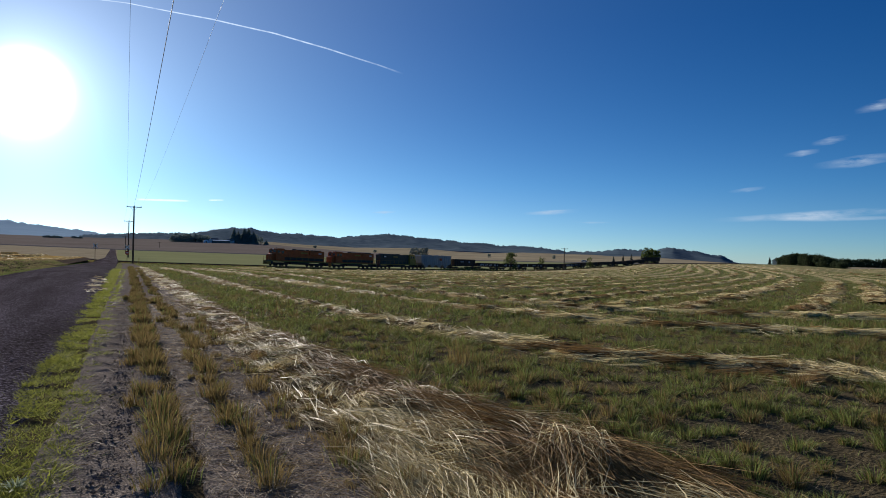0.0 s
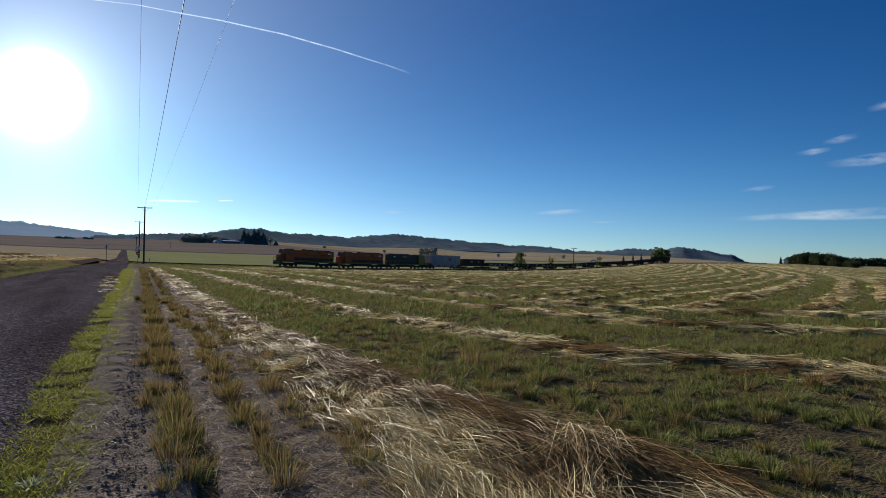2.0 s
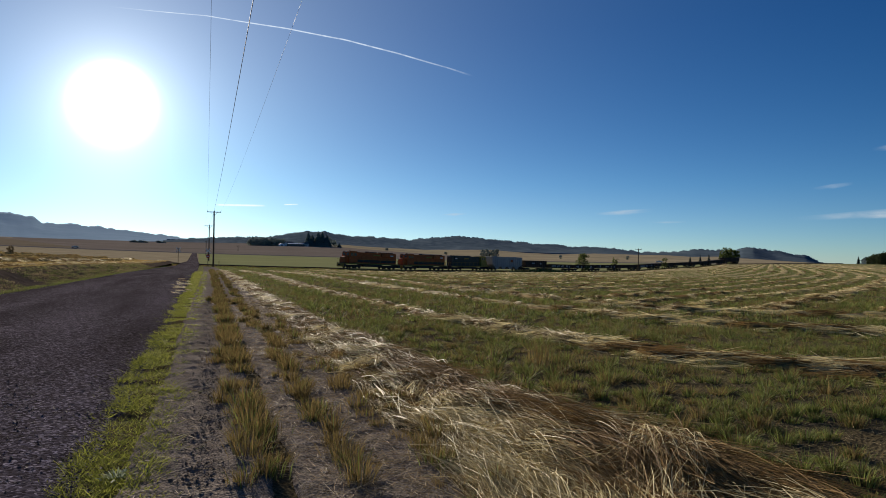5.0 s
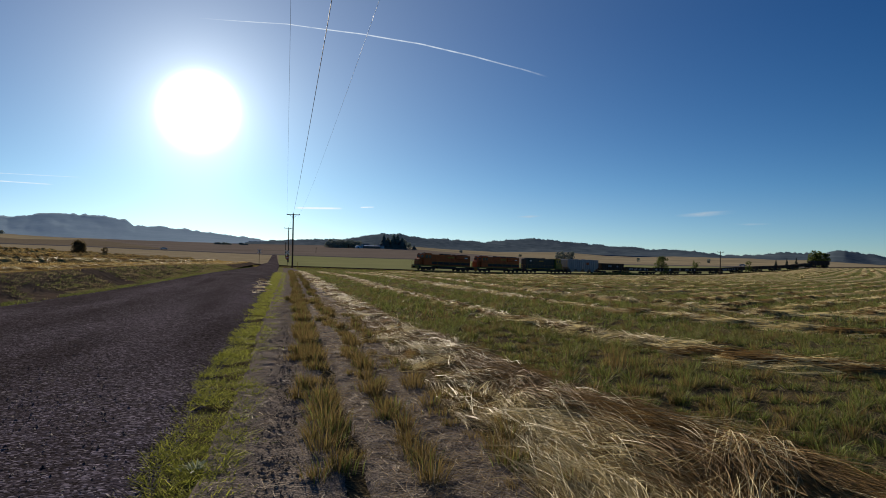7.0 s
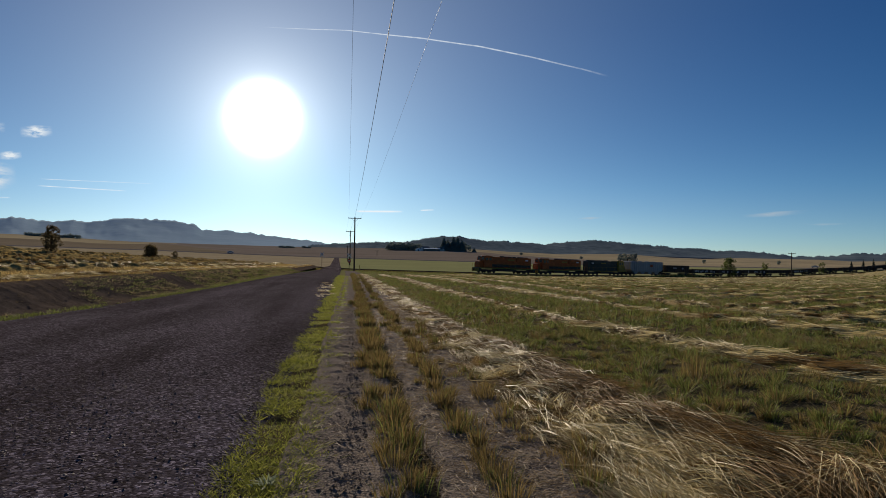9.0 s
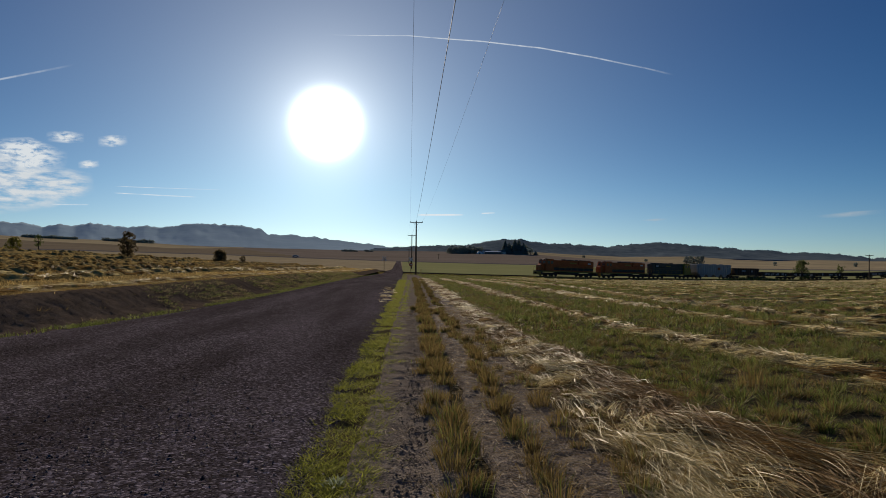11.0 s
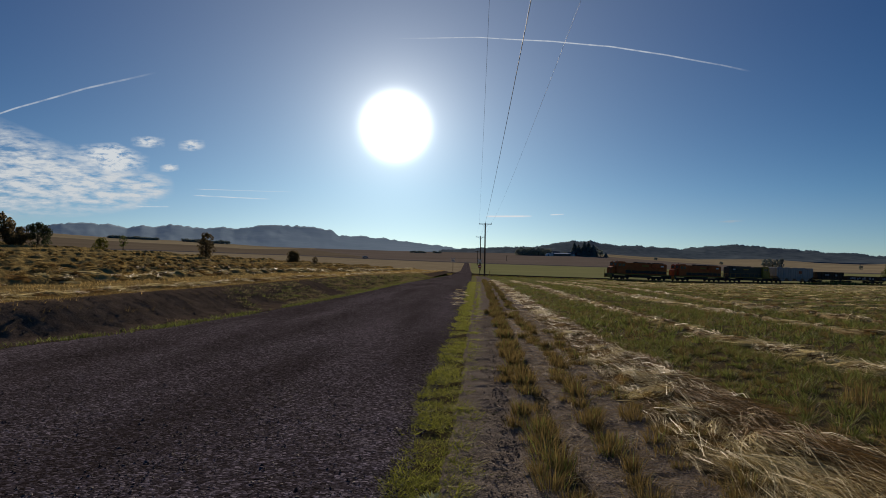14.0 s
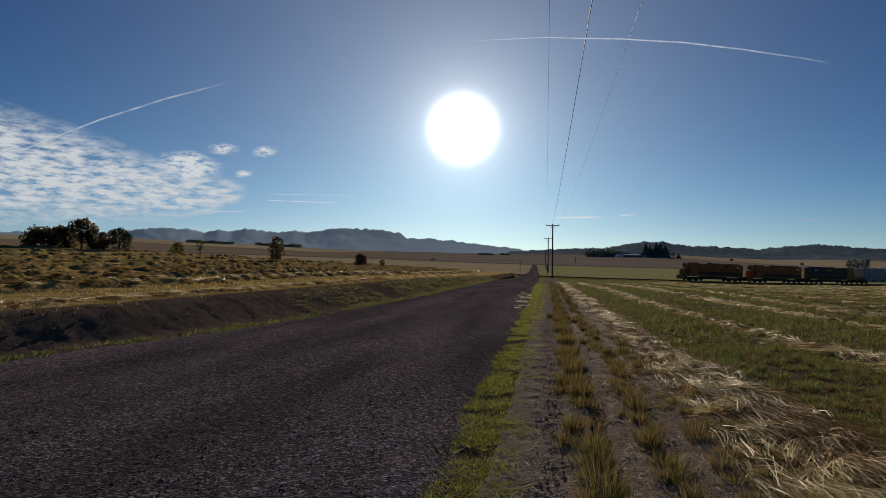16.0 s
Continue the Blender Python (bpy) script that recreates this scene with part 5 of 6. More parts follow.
def clump_points(rng, n_clumps, per, xs, ys, spread):
    """Points gathered in clumps, with each point's clump number and way out of the clump."""
    c = np.stack([xs, ys], -1)
    d = rng.normal(0, 1, (n_clumps, per, 2)) * spread[:, None, None]
    pts = (c[:, None, :] + d).reshape(-1, 2)
    out = d.reshape(-1, 2)
    out = out / np.maximum(np.linalg.norm(out, axis=1, keepdims=True), 1e-6)
    return pts, np.hstack([out, np.zeros((len(out), 1))])


def stuff(name, V, F, mat, label, category):
    return tagged(mesh_arrays(name, V, F, mat), label, category, kind="stuff")


# windrows: lines of cut straw -------------------------------------------------
def resample(path, step):
    p = np.array(path, dtype=float)
    d = np.concatenate([[0], np.cumsum(np.linalg.norm(np.diff(p, axis=0), axis=1))])
    s = np.arange(0, d[-1], step)
    q = np.stack([np.interp(s, d, p[:, i]) for i in range(p.shape[1])], -1)
    return q


def windrow(path, height, strands, seed, zfun, length=0.45, width=0.006, lump=0.5, step=0.12, label="", group="", mat=None, mat2=None, swirl=0.9, seg=4, broken=0.3, pale_bias=0.6, cols=11, bow=0.07, side=0.28, hard=1.0, cross=0.0):
    """path: rows of x, y, half width. A matted mound with loose strands combed over it."""
    rng = np.random.RandomState(seed)
    q = resample(path, step)
    tan = np.gradient(q[:, :2], axis=0)
    tan /= np.linalg.norm(tan, axis=1, keepdims=True)
    nor = np.stack([tan[:, 1], -tan[:, 0]], -1)
    u = np.linspace(-1, 1, cols)
    hw = q[:, 2] * np.clip(1 + broken * wave_noise(np.arange(len(q)) * step, 0, 1.2 / max(q[:, 2].mean(), 0.3), seed), 0.25, 1.6)
    P = q[:, None, :2] + nor[:, None, :] * (hw[:, None] * u)[..., None]
    bump = wave_noise(P[..., 0], P[..., 1], 3.0 / max(q[:, 2].mean(), 0.3), seed + 1, 4)
    prof = (1 - u ** 2) ** 0.8
    H = height * prof * np.clip(0.5 + lump * bump, 0.05, 1.1)
    Z = zfun(P[..., 0], P[..., 1]) + H - 0.02 * (np.abs(u) > 0.98) + 0.01
    root = tagged(new("straw_windrow"), label, "windrow", group)
    mound = mesh_arrays("mat", np.concatenate([P, Z[..., None]], -1).reshape(-1, 3), grid_faces(len(q), cols), mat or M_MAT, True)
    mound.parent = root
    # locks of straw, each combed one way and arched over the mound
    area = float((2 * q[:, 2] * step).sum())
    per = 46
    n = max(4, int(strands * area / per))
    a = rng.uniform(0, len(q) - 1.01, n)
    b = np.clip(rng.normal(-0.05, 0.58, n), -1.1, 1.1)
    i = a.astype(int)
    fa = (a - i)[:, None]
    xy = (q[i, :2] * (1 - fa) + q[i + 1, :2] * fa) + nor[i] * (b * hw[i])[:, None]
    mean_hw = max(q[:, 2].mean(), 0.3)
    ang = 1.6 * swirl * wave_noise(xy[:, 0], xy[:, 1], 1.4 / mean_hw, seed + 3, 2) + rng.normal(0, 0.16, n)
    head = np.arctan2(tan[i, 1], tan[i, 0]) + np.where(rng.rand(n) < 0.5, math.pi, 0) + ang
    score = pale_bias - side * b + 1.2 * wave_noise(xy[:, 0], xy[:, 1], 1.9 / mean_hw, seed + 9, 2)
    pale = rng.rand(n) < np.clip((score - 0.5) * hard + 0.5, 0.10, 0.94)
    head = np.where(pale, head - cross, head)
    lift = rng.uniform(0.03, 0.20, n) + 0.28 * (rng.rand(n) < 0.14)
    spread = rng.uniform(0.25, 0.6, n) * length * 0.5
    # single straws
    R = lambda v: np.repeat(v, per, axis=0)
    m = n * per
    off_s, off_l = rng.uniform(-1, 1, m) * R(spread), rng.normal(0, 0.16, m) * length
    hd = R(head) + rng.normal(0, 0.13, m) + 0.35 * off_s / length
    way = np.stack([np.cos(hd), np.sin(hd), 0 * hd], -1)
    ch, sh = np.cos(R(head)), np.sin(R(head))
    p = R(xy) + np.stack([-sh * off_s + ch * (off_l - 0.45 * length), ch * off_s + sh * (off_l - 0.45 * length)], -1)
    bb = np.clip(np.abs(R(b)), 0, 1)
    hb = height * (1 - bb ** 2) ** 0.8 * np.clip(0.66 + lump * wave_noise(p[:, 0], p[:, 1], 3.0 / mean_hw, seed + 1, 4), 0.05, 1.4)
    base = np.hstack([p, (zfun(p[:, 0], p[:, 1]) + hb * 0.8 + rng.uniform(-0.01, 0.045, m) * min(1, height * 6) + 0.08 * height * R(pale))[:, None]])
    L = length * rng.uniform(0.5, 1.25, m)
    V, F = ribbons(base, way, L, width * rng.uniform(0.6, 1.3, m), R(lift) + rng.normal(0, 0.06, m), R(lift) * 1.05 + rng.uniform(-0.1, 0.15, m), seg, rng, 1.3, bow)
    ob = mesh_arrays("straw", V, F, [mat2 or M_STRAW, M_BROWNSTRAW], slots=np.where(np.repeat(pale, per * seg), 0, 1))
    tagged(ob, kind="stuff")
    ob.parent = root
    return root


W1 = [(2.55, 2.6, 0.95), (2.62, 4.2, 0.84), (2.4, 6.0, 0.62), (2.25, 8.5, 0.57), (2.05, 12.5, 0.50), (1.9, 17.6, 0.42), (1.5, 38, 0.4), (0.9, 85, 0.4)]
W2 = [(15, 3.5, 0.8), (9.1, 6.3, 0.75), (7.4, 7.7, 0.65), (6.5, 8.7, 0.6), (6.1, 10.5, 0.5), (5.5, 13, 0.42), (5.1, 16, 0.38), (4.9, 22, 0.35), (4.4, 32, 0.35), (4.0, 50, 0.4), (3.4, 90, 0.4)]
W3 = [(20, 7.0, 0.6), (14.2, 10, 0.6), (11.2, 12.7, 0.55), (9.9, 15.3, 0.5), (9.2, 18.5, 0.45), (8.4, 28, 0.45), (7.6, 50, 0.5), (7.0, 95, 0.5)]
near_label = "long windrow of pale cut straw lying on grass stubble"
W4 = [(27, 10.2, 0.5), (18.5, 13.6, 0.5), (15.7, 15.2, 0.5), (12.8, 17.5, 0.48), (11.6, 22, 0.45), (11.3, 27.3, 0.45), (11.0, 34, 0.45), (10.6, 60, 0.5), (10.2, 100, 0.5)]
row_group = "windrows in the field"
windrow([(2.3, -6.0, 0.8), (2.4, 0.0, 0.9), (2.5, 2.6, 1.0)], 0.2, 380, 60, ground_z, 0.6, 0.009, 1.5, 0.12, near_label, row_group, swirl=0.4, seg=2, pale_bias=0.5, hard=3)
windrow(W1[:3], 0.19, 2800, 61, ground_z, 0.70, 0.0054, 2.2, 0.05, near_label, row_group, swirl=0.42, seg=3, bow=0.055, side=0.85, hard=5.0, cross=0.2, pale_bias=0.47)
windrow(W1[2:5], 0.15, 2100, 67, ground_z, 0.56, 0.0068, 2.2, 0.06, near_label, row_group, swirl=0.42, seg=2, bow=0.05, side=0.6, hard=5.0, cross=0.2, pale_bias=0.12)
windrow(W1[4:], 0.10, 700, 62, ground_z, 0.5, 0.010, 1.6, 0.14, near_label, row_group, swirl=0.5, seg=1, broken=0.8, pale_bias=0.35, cols=7, hard=4)
windrow([(a, b, 0.9 * c) for a, b, c in W2[:7]], 0.12, 1300, 63, ground_z, 0.5, 0.0105, 2.1, 0.1, near_label, row_group, cross=0.3, swirl=0.8, seg=1, broken=0.55, pale_bias=0.72, hard=2.5, side=0.2)
windrow(W2[6:], 0.09, 520, 64, ground_z, 0.4, 0.012, 1.4, 0.2, near_label, row_group, M_ROWMAT, swirl=0.5, seg=1, broken=0.8, pale_bias=0.65, cols=7, hard=3)
windrow([(a, b, 0.85 * c) for a, b, c in W3[:5]], 0.12, 1000, 65, ground_z, 0.5, 0.0135, 2.0, 0.14, near_label, row_group, cross=0.3, swirl=0.8, seg=1, broken=0.55, pale_bias=0.76, hard=2.5, side=0.2)
windrow(W3[4:], 0.09, 300, 66, ground_z, 0.45, 0.017, 1.4, 0.25, near_label, row_group, M_ROWMAT, swirl=0.5, seg=1, broken=0.8, pale_bias=0.65, cols=7, hard=3)
windrow(W4[:7], 0.13, 480, 69, ground_z, 0.5, 0.0165, 1.8, 0.2, near_label, row_group, M_ROWMAT, swirl=0.5, seg=1, broken=0.6, pale_bias=0.72, cols=7, hard=3)
windrow(W4[6:], 0.08, 90, 70, ground_z, 0.5, 0.022, 1.3, 0.35, near_label, row_group, M_ROWMAT, swirl=0.5, seg=1, broken=0.7, pale_bias=0.6, cols=7, hard=3)

windrow([(-1.15, 27, 0.15), (-1.25, 30, 0.3), (-1.4, 36, 0.3), (-1.6, 44, 0.15)], 0.02, 260, 68, lambda x, y: ground_z(x, y) + 0.07, 0.4, 0.007, 1.0, 0.2, "thin patch of pale straw spilled on the road edge", "windrows in the field", M_GRAVEL, swirl=0.7, seg=1, broken=0.7, pale_bias=0.75, cols=5)


def field_rows():
    """Rows that cross the open field, run straight at first and bend slowly towards the far rise."""
    lab = "row of dry cut straw across the mown field"
    for k, c in enumerate([2.9, 0.6, -1.5] + [-4.8 - 2.2 * i for i in range(46)] + [5.1 + 2.2 * i for i in range(14)]):
        broad = k < 4
        x0 = (26, 22, 18.6, 14.6, 12.2)[k] if k < 5 else 11.9 if c < 0 else 10 * c
        y0 = (0.6 * x0 - c) / 0.8
        if y0 > 150 and c < 0:
            continue
        path, x, y = [], x0 + (min(y0 * 0.02, 3) if k > 4 else 0), y0
        for i in range(140):
            r = math.hypot(x, y)
            if r > float(track_range(np.array(math.degrees(math.atan2(x, y))))) - 14 or r > 380:
                break
            path.append((x, y, (0.72 if broad else 0.48) + 0.0008 * r + 0.09 * math.sin(i * 1.3 + k)))
            h = radians(41.5 + 11.5 * math.exp(-(r / 95) ** 4))
            x, y = x + 3 * math.sin(h), y + 3 * math.cos(h)
        near = [p for p in path if math.hypot(p[0], p[1]) < 36]
        middle = [p for p in path if 33 <= math.hypot(p[0], p[1]) < 75]
        far = [p for p in path if math.hypot(p[0], p[1]) >= 72]
        if len(near) > 3:
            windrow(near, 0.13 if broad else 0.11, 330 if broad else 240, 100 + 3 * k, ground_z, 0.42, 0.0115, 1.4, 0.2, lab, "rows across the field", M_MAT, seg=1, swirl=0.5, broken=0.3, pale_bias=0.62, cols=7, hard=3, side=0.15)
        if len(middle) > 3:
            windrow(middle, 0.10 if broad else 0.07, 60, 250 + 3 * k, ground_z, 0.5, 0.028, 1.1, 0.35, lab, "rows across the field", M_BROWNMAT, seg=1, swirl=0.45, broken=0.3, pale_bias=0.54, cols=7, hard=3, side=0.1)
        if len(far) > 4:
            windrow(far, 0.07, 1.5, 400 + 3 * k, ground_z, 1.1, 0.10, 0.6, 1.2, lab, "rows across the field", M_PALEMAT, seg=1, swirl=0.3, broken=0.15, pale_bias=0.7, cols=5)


field_rows()


def left_rows():
    for k, off in enumerate([1.0, 6.0, 10.5, 15, 20, 26, 33, 41, 50, 60, 71, 83]):
        ys = np.arange(4 if off < 12 else 12, 150, 3.0)
        path = [(float(bank_top(y)) - off, float(y), 0.45 if off < 2 else 0.65) for y in ys if math.hypot(9.4 + off, y) < 148]
        edge = off < 2
        windrow(path, 0.12 if edge else 0.24 + 0.002 * off, 420 if edge else 170 if off < 16 else 60 if off < 34 else 16, 300 + k, left_field_z, 0.5, 0.011 if edge else 0.024 if off < 16 else 0.04 if off < 34 else 0.08,
                1.7, 0.3 if off < 16 else 0.5, "lumpy row of cut straw on the raised field", "rows on the raised field", M_STUBBLE, M_STRAW if edge or k == 1 else M_GOLD, seg=1, cols=7,
                broken=0.3, pale_bias=0.5 if edge else 0.7, hard=3)


left_rows()


# grass ------------------------------------------------------------------------
def in_windrow(x, y, margin=0.0):
    hit = np.zeros(len(x), dtype=bool)
    for W in (W1, W2, W3, W4):
        w = np.array(sorted(W, key=lambda p: p[1]))
        hit |= np.abs(x - np.interp(y, w[:, 1], w[:, 0])) < np.interp(y, w[:, 1], w[:, 2]) * 0.8 + margin
    return hit


def build_grass(name, gap, per, ymin, ymax, az0, az1, height, width, spread, seed, label, simple=False, dry=0.22):
    rng = np.random.RandomState(seed)
    # tufts stand at fairly even distances, as in a sown meadow
    gx, gy = np.meshgrid(np.arange(0, ymax, gap), np.arange(0, ymax, gap))
    x = gx.ravel() + gap * rng.uniform(-0.42, 0.42, gx.size)
    y = gy.ravel() + gap * rng.uniform(-0.42, 0.42, gx.size)
    r, a = np.hypot(x, y), np.degrees(np.arctan2(x, y))
    ok = (r > ymin) & (r < ymax) & (a > az0) & (a < az1)
    x, y = x[ok], y[ok]
    n_clumps = len(x)
    edge = np.interp(y, [4, 8, 13, 20, 40, 150], [2.6, 2.4, 2.0, 1.8, 1.5, 0.6])
    dens = wave_noise(x, y, 1.8, seed + 7)
    keep = (x > edge) & ~in_windrow(x, y) & (dens > rng.uniform(-1.6, 0.1, n_clumps))
    x, y, dens = x[keep], y[keep], dens[keep]
    sp = spread * rng.uniform(0.6, 1.4, len(x))
    pts, out = clump_points(rng, len(x), per, x, y, sp)
    m = len(pts)
    hc = np.repeat(height * rng.uniform(0.35, 1.45, len(x)) * (1 + 0.3 * np.clip(dens, -1, 1)), per)
    base = np.hstack([pts, (ground_z(pts[:, 0], pts[:, 1]))[:, None]])
    V, F = blades(base, out, hc * rng.uniform(0.5, 1.15, m), width * rng.uniform(0.6, 1.5, m), rng.uniform(0.15, 1.25, m), rng, simple)
    clump_dry = np.repeat(rng.rand(len(x)) < 0.26, per)
    slots = np.repeat(rng.rand(m) < np.where(clump_dry, 0.75, dry), len(F) // m)
    tagged(mesh_arrays(name, V, F, [M_GRASS, M_TUFT], slots=slots.astype(int)), label, "grass", kind="stuff")


build_grass("grass", 0.27, 150, 3.4, 8, 2, 58, 0.135, 0.0054, 0.036, 71, "green and yellowish tufts of mown grass")
build_grass("grass", 0.28, 96, 8, 16, 2, 58, 0.145, 0.0090, 0.038, 76, "green and yellowish tufts of mown grass", True)
build_grass("grass", 0.28, 12, 3.4, 14, 2, 58, 0.045, 0.006, 0.09, 75, "short fine grass between the tufts", True, 0.5)
build_grass("grass", 0.31, 36, 16, 32, 2, 58, 0.15, 0.019, 0.048, 72, "green tufts of mown grass between straw rows", True, 0.14)
build_grass("grass", 0.46, 18, 32, 70, 0.5, 58, 0.12, 0.03, 0.10, 73, "short green grass across the mown field", True, 0.12)
build_grass("grass", 1.0, 8, 70, 170, 0.5, 56, 0.12, 0.06, 0.25, 74, "short green grass across the far mown field", True, 0.12)


def build_tufts():
    rng = np.random.RandomState(81)
    xs, ys, hs = [], [], []
    for line, y0, y1, step, h in ((0.33, 2.5, 26, 0.20, 0.18), (0.92, 3.0, 24, 0.34, 0.155), (1.4, 3.4, 18, 0.40, 0.14), (1.75, 3.6, 14, 0.55, 0.12), (0.36, 26, 90, 0.4, 0.18), (0.95, 24, 80, 0.8, 0.14)):
        y = np.arange(y0, y1, step)
        y = y + rng.uniform(-0.3, 0.3, len(y)) * step
        keep = wave_noise(y, 0 * y + line * 9, 2.2, 5) > -0.55
        y = y[keep]
        x = line + rng.normal(0, 0.075, len(y)) + np.interp(y, [8, 92, 150], [0, -0.45, -1.3])
        xs.append(x), ys.append(y), hs.append(h * rng.uniform(0.45, 1.4, len(y)) * np.interp(y, [10, 20], [1, 0.7]))
    x, y, h = map(np.concatenate, (xs, ys, hs))
    per = 125
    pts, out = clump_points(rng, len(x), per, x, y, rng.uniform(0.03, 0.065, len(x)))
    m = len(pts)
    d = np.hypot(pts[:, 0], pts[:, 1])
    base = np.hstack([pts, ground_z(pts[:, 0], pts[:, 1])[:, None] + 0.035])
    V, F = blades(base, out, np.repeat(h, per) * rng.uniform(0.5, 1.2, m), np.clip(d * 0.0008, 0.0042, 0.04) * rng.uniform(0.7, 1.3, m), rng.uniform(0.05, 0.95, m), rng)
    green = np.repeat(np.repeat(rng.uniform(0, 0.24, len(x)), per) > rng.rand(m), len(F) // m)
    tagged(mesh_arrays("dry_grass", V, F, [M_TUFT, M_GRASS], slots=green.astype(int)), "row of dry brown and golden grass tufts beside the road", "grass", kind="stuff")
    # green shoots inside the dry tufts
    pick = rng.rand(len(x)) < 0.22
    pts, out = clump_points(rng, pick.sum(), 45, x[pick], y[pick], 0.06 + 0 * x[pick])
    base = np.hstack([pts, ground_z(pts[:, 0], pts[:, 1])[:, None]])
    m = len(pts)
    V, F = blades(base, out, np.repeat(h[pick], 45) * rng.uniform(0.5, 1.1, m), 0.008 + 0 * base[:, 0], rng.uniform(0.05, 0.6, m), rng)
    stuff("grass", V, F, M_GRASS, "green shoots growing among dry roadside tufts", "grass")


build_tufts()


def build_weeds():
    rng = np.random.RandomState(91)
    n = 8200
    y = 2.2 + (rng.uniform(0, 1, n) ** 1.7) * 70
    lo = np.interp(y, [3, 6, 8, 14, 40, 70], [-1.05, -1.12, -1.12, -1.16, -1.28, -1.85])
    hi = np.interp(y, [3, 8, 14, 40, 70], [-0.27, -0.32, -0.37, -0.52, -0.68])
    u = rng.uniform(0, 1, n)
    x = lo + (hi - lo) * u + rng.normal(0, 0.07, n)
    edge = np.minimum(u, 1 - u)
    keep = wave_noise(x, y, 4.5, 13) > rng.uniform(-0.55, 0.6, n) + 0.75 * (edge < 0.28) * rng.uniform(0, 1, n) - 0.006 * np.minimum(y, 40)
    x, y = x[keep], y[keep]
    per = 34
    pts, out = clump_points(rng, len(x), per, x, y, 0.055 + 0.0012 * y)
    m = len(pts)
    d = np.hypot(pts[:, 0], pts[:, 1])
    base = np.hstack([pts, (ground_z(pts[:, 0], pts[:, 1]) + np.where(pts[:, 0] > -0.45, 0.05, 0.035))[:, None]])
    hh = np.repeat(0.015 + 0.05 * rng.uniform(0, 1, len(x)) ** 2, per)
    V, F = blades(base, out, hh * rng.uniform(0.4, 1.3, m), np.clip(0.0011 * d, 0.0085, 0.03) * rng.uniform(0.5, 1.4, m), rng.uniform(0.5, 2.0, m), rng, True)
    stuff("weeds", V, F, M_WEED, "low bright green weeds along the gravel edge", "weeds")
    # weeds at the foot of the bank
    n = 2600
    y = 6 + rng.uniform(0, 1, n) ** 1.3 * 110
    l, _ = road_edges(y)
    x = l - 0.15 + rng.normal(0, 0.16, n)
    keep = wave_noise(x, y, 1.6, 17) > rng.uniform(-0.7, 0.25, n)
    x, y = x[keep], y[keep]
    pts, out = clump_points(rng, len(x), 8, x, y, 0.08 + 0 * x)
    m = len(pts)
    base = np.hstack([pts, (ground_z(pts[:, 0], pts[:, 1]) + 0.05)[:, None]])
    V, F = blades(base, out, rng.uniform(0.03, 0.11, m), 0.016 * rng.uniform(0.6, 1.4, m), rng.uniform(0.2, 1.2, m), rng)
    stuff("weeds", V, F, M_GRASS, "green weeds at the foot of the earth bank", "weeds")
    # dry stalks on the bank and along its top
    n = 2600
    y = 4 + rng.uniform(0, 1, n) * 110
    l, _ = road_edges(y)
    top = bank_top(y)
    u = np.where(rng.rand(n) < 0.88, rng.uniform(0.93, 1.3, n), rng.uniform(0.15, 1.0, n))
    x = l + (top - l) * u
    pts, out = clump_points(rng, n, 9, x, y, 0.10 + 0 * x)
    uu = np.repeat(u, 9)
    z = np.where(uu > 0.95, left_field_z(pts[:, 0], pts[:, 1]), left_field_z(np.repeat(top, 9), pts[:, 1]) * smoothstep(0.22, 0.95, uu))
    m = len(pts)
    V, F = blades(np.hstack([pts, z[:, None]]), out, rng.uniform(0.04, 0.15, m), 0.012 * rng.uniform(0.6, 1.4, m), rng.uniform(0.2, 1.0, m), rng, True)
    stuff("dry_grass", V, F, M_TUFT, "dry stalks and grass on the earth bank", "grass")


build_weeds()


def build_bank_growth():
    """Grass and weeds that cover the bank's face further along the road."""
    rng = np.random.RandomState(94)
    n = 5200
    y = 13 + rng.uniform(0, 1, n) ** 1.2 * 75
    l, _ = road_edges(y)
    top = bank_top(y)
    u = rng.uniform(0.05, 1.02, n)
    keep = wave_noise(y, u * 2, 0.8, 19) > np.interp(y, [13, 24, 40], [0.9, 0.35, -0.4])
    y, l, top, u = y[keep], l[keep], top[keep], u[keep]
    x = l + (top - l) * u
    per = 14
    pts, out = clump_points(rng, len(x), per, x, y, 0.11 + 0 * x)
    m = len(pts)
    uu = np.repeat(u, per)
    z = left_field_z(np.repeat(top, per), pts[:, 1]) * (0.06 + 0.94 * smoothstep(0.22, 0.95, uu))
    h = np.repeat(rng.uniform(0.025, 0.12, len(x)), per) * rng.uniform(0.5, 1.2, m)
    V, F = blades(np.hstack([pts, z[:, None]]), out, h, np.repeat(0.006 + 0.0004 * y, per), rng.uniform(0.3, 1.4, m), rng, True)
    tagged(mesh_arrays("weeds", V, F, [M_GRASS, M_PALEBROWN], slots=np.repeat(rng.rand(len(x)) < 0.5, per).astype(int)), "green and dry weeds growing on the bank", "weeds", kind="stuff")


build_bank_growth()


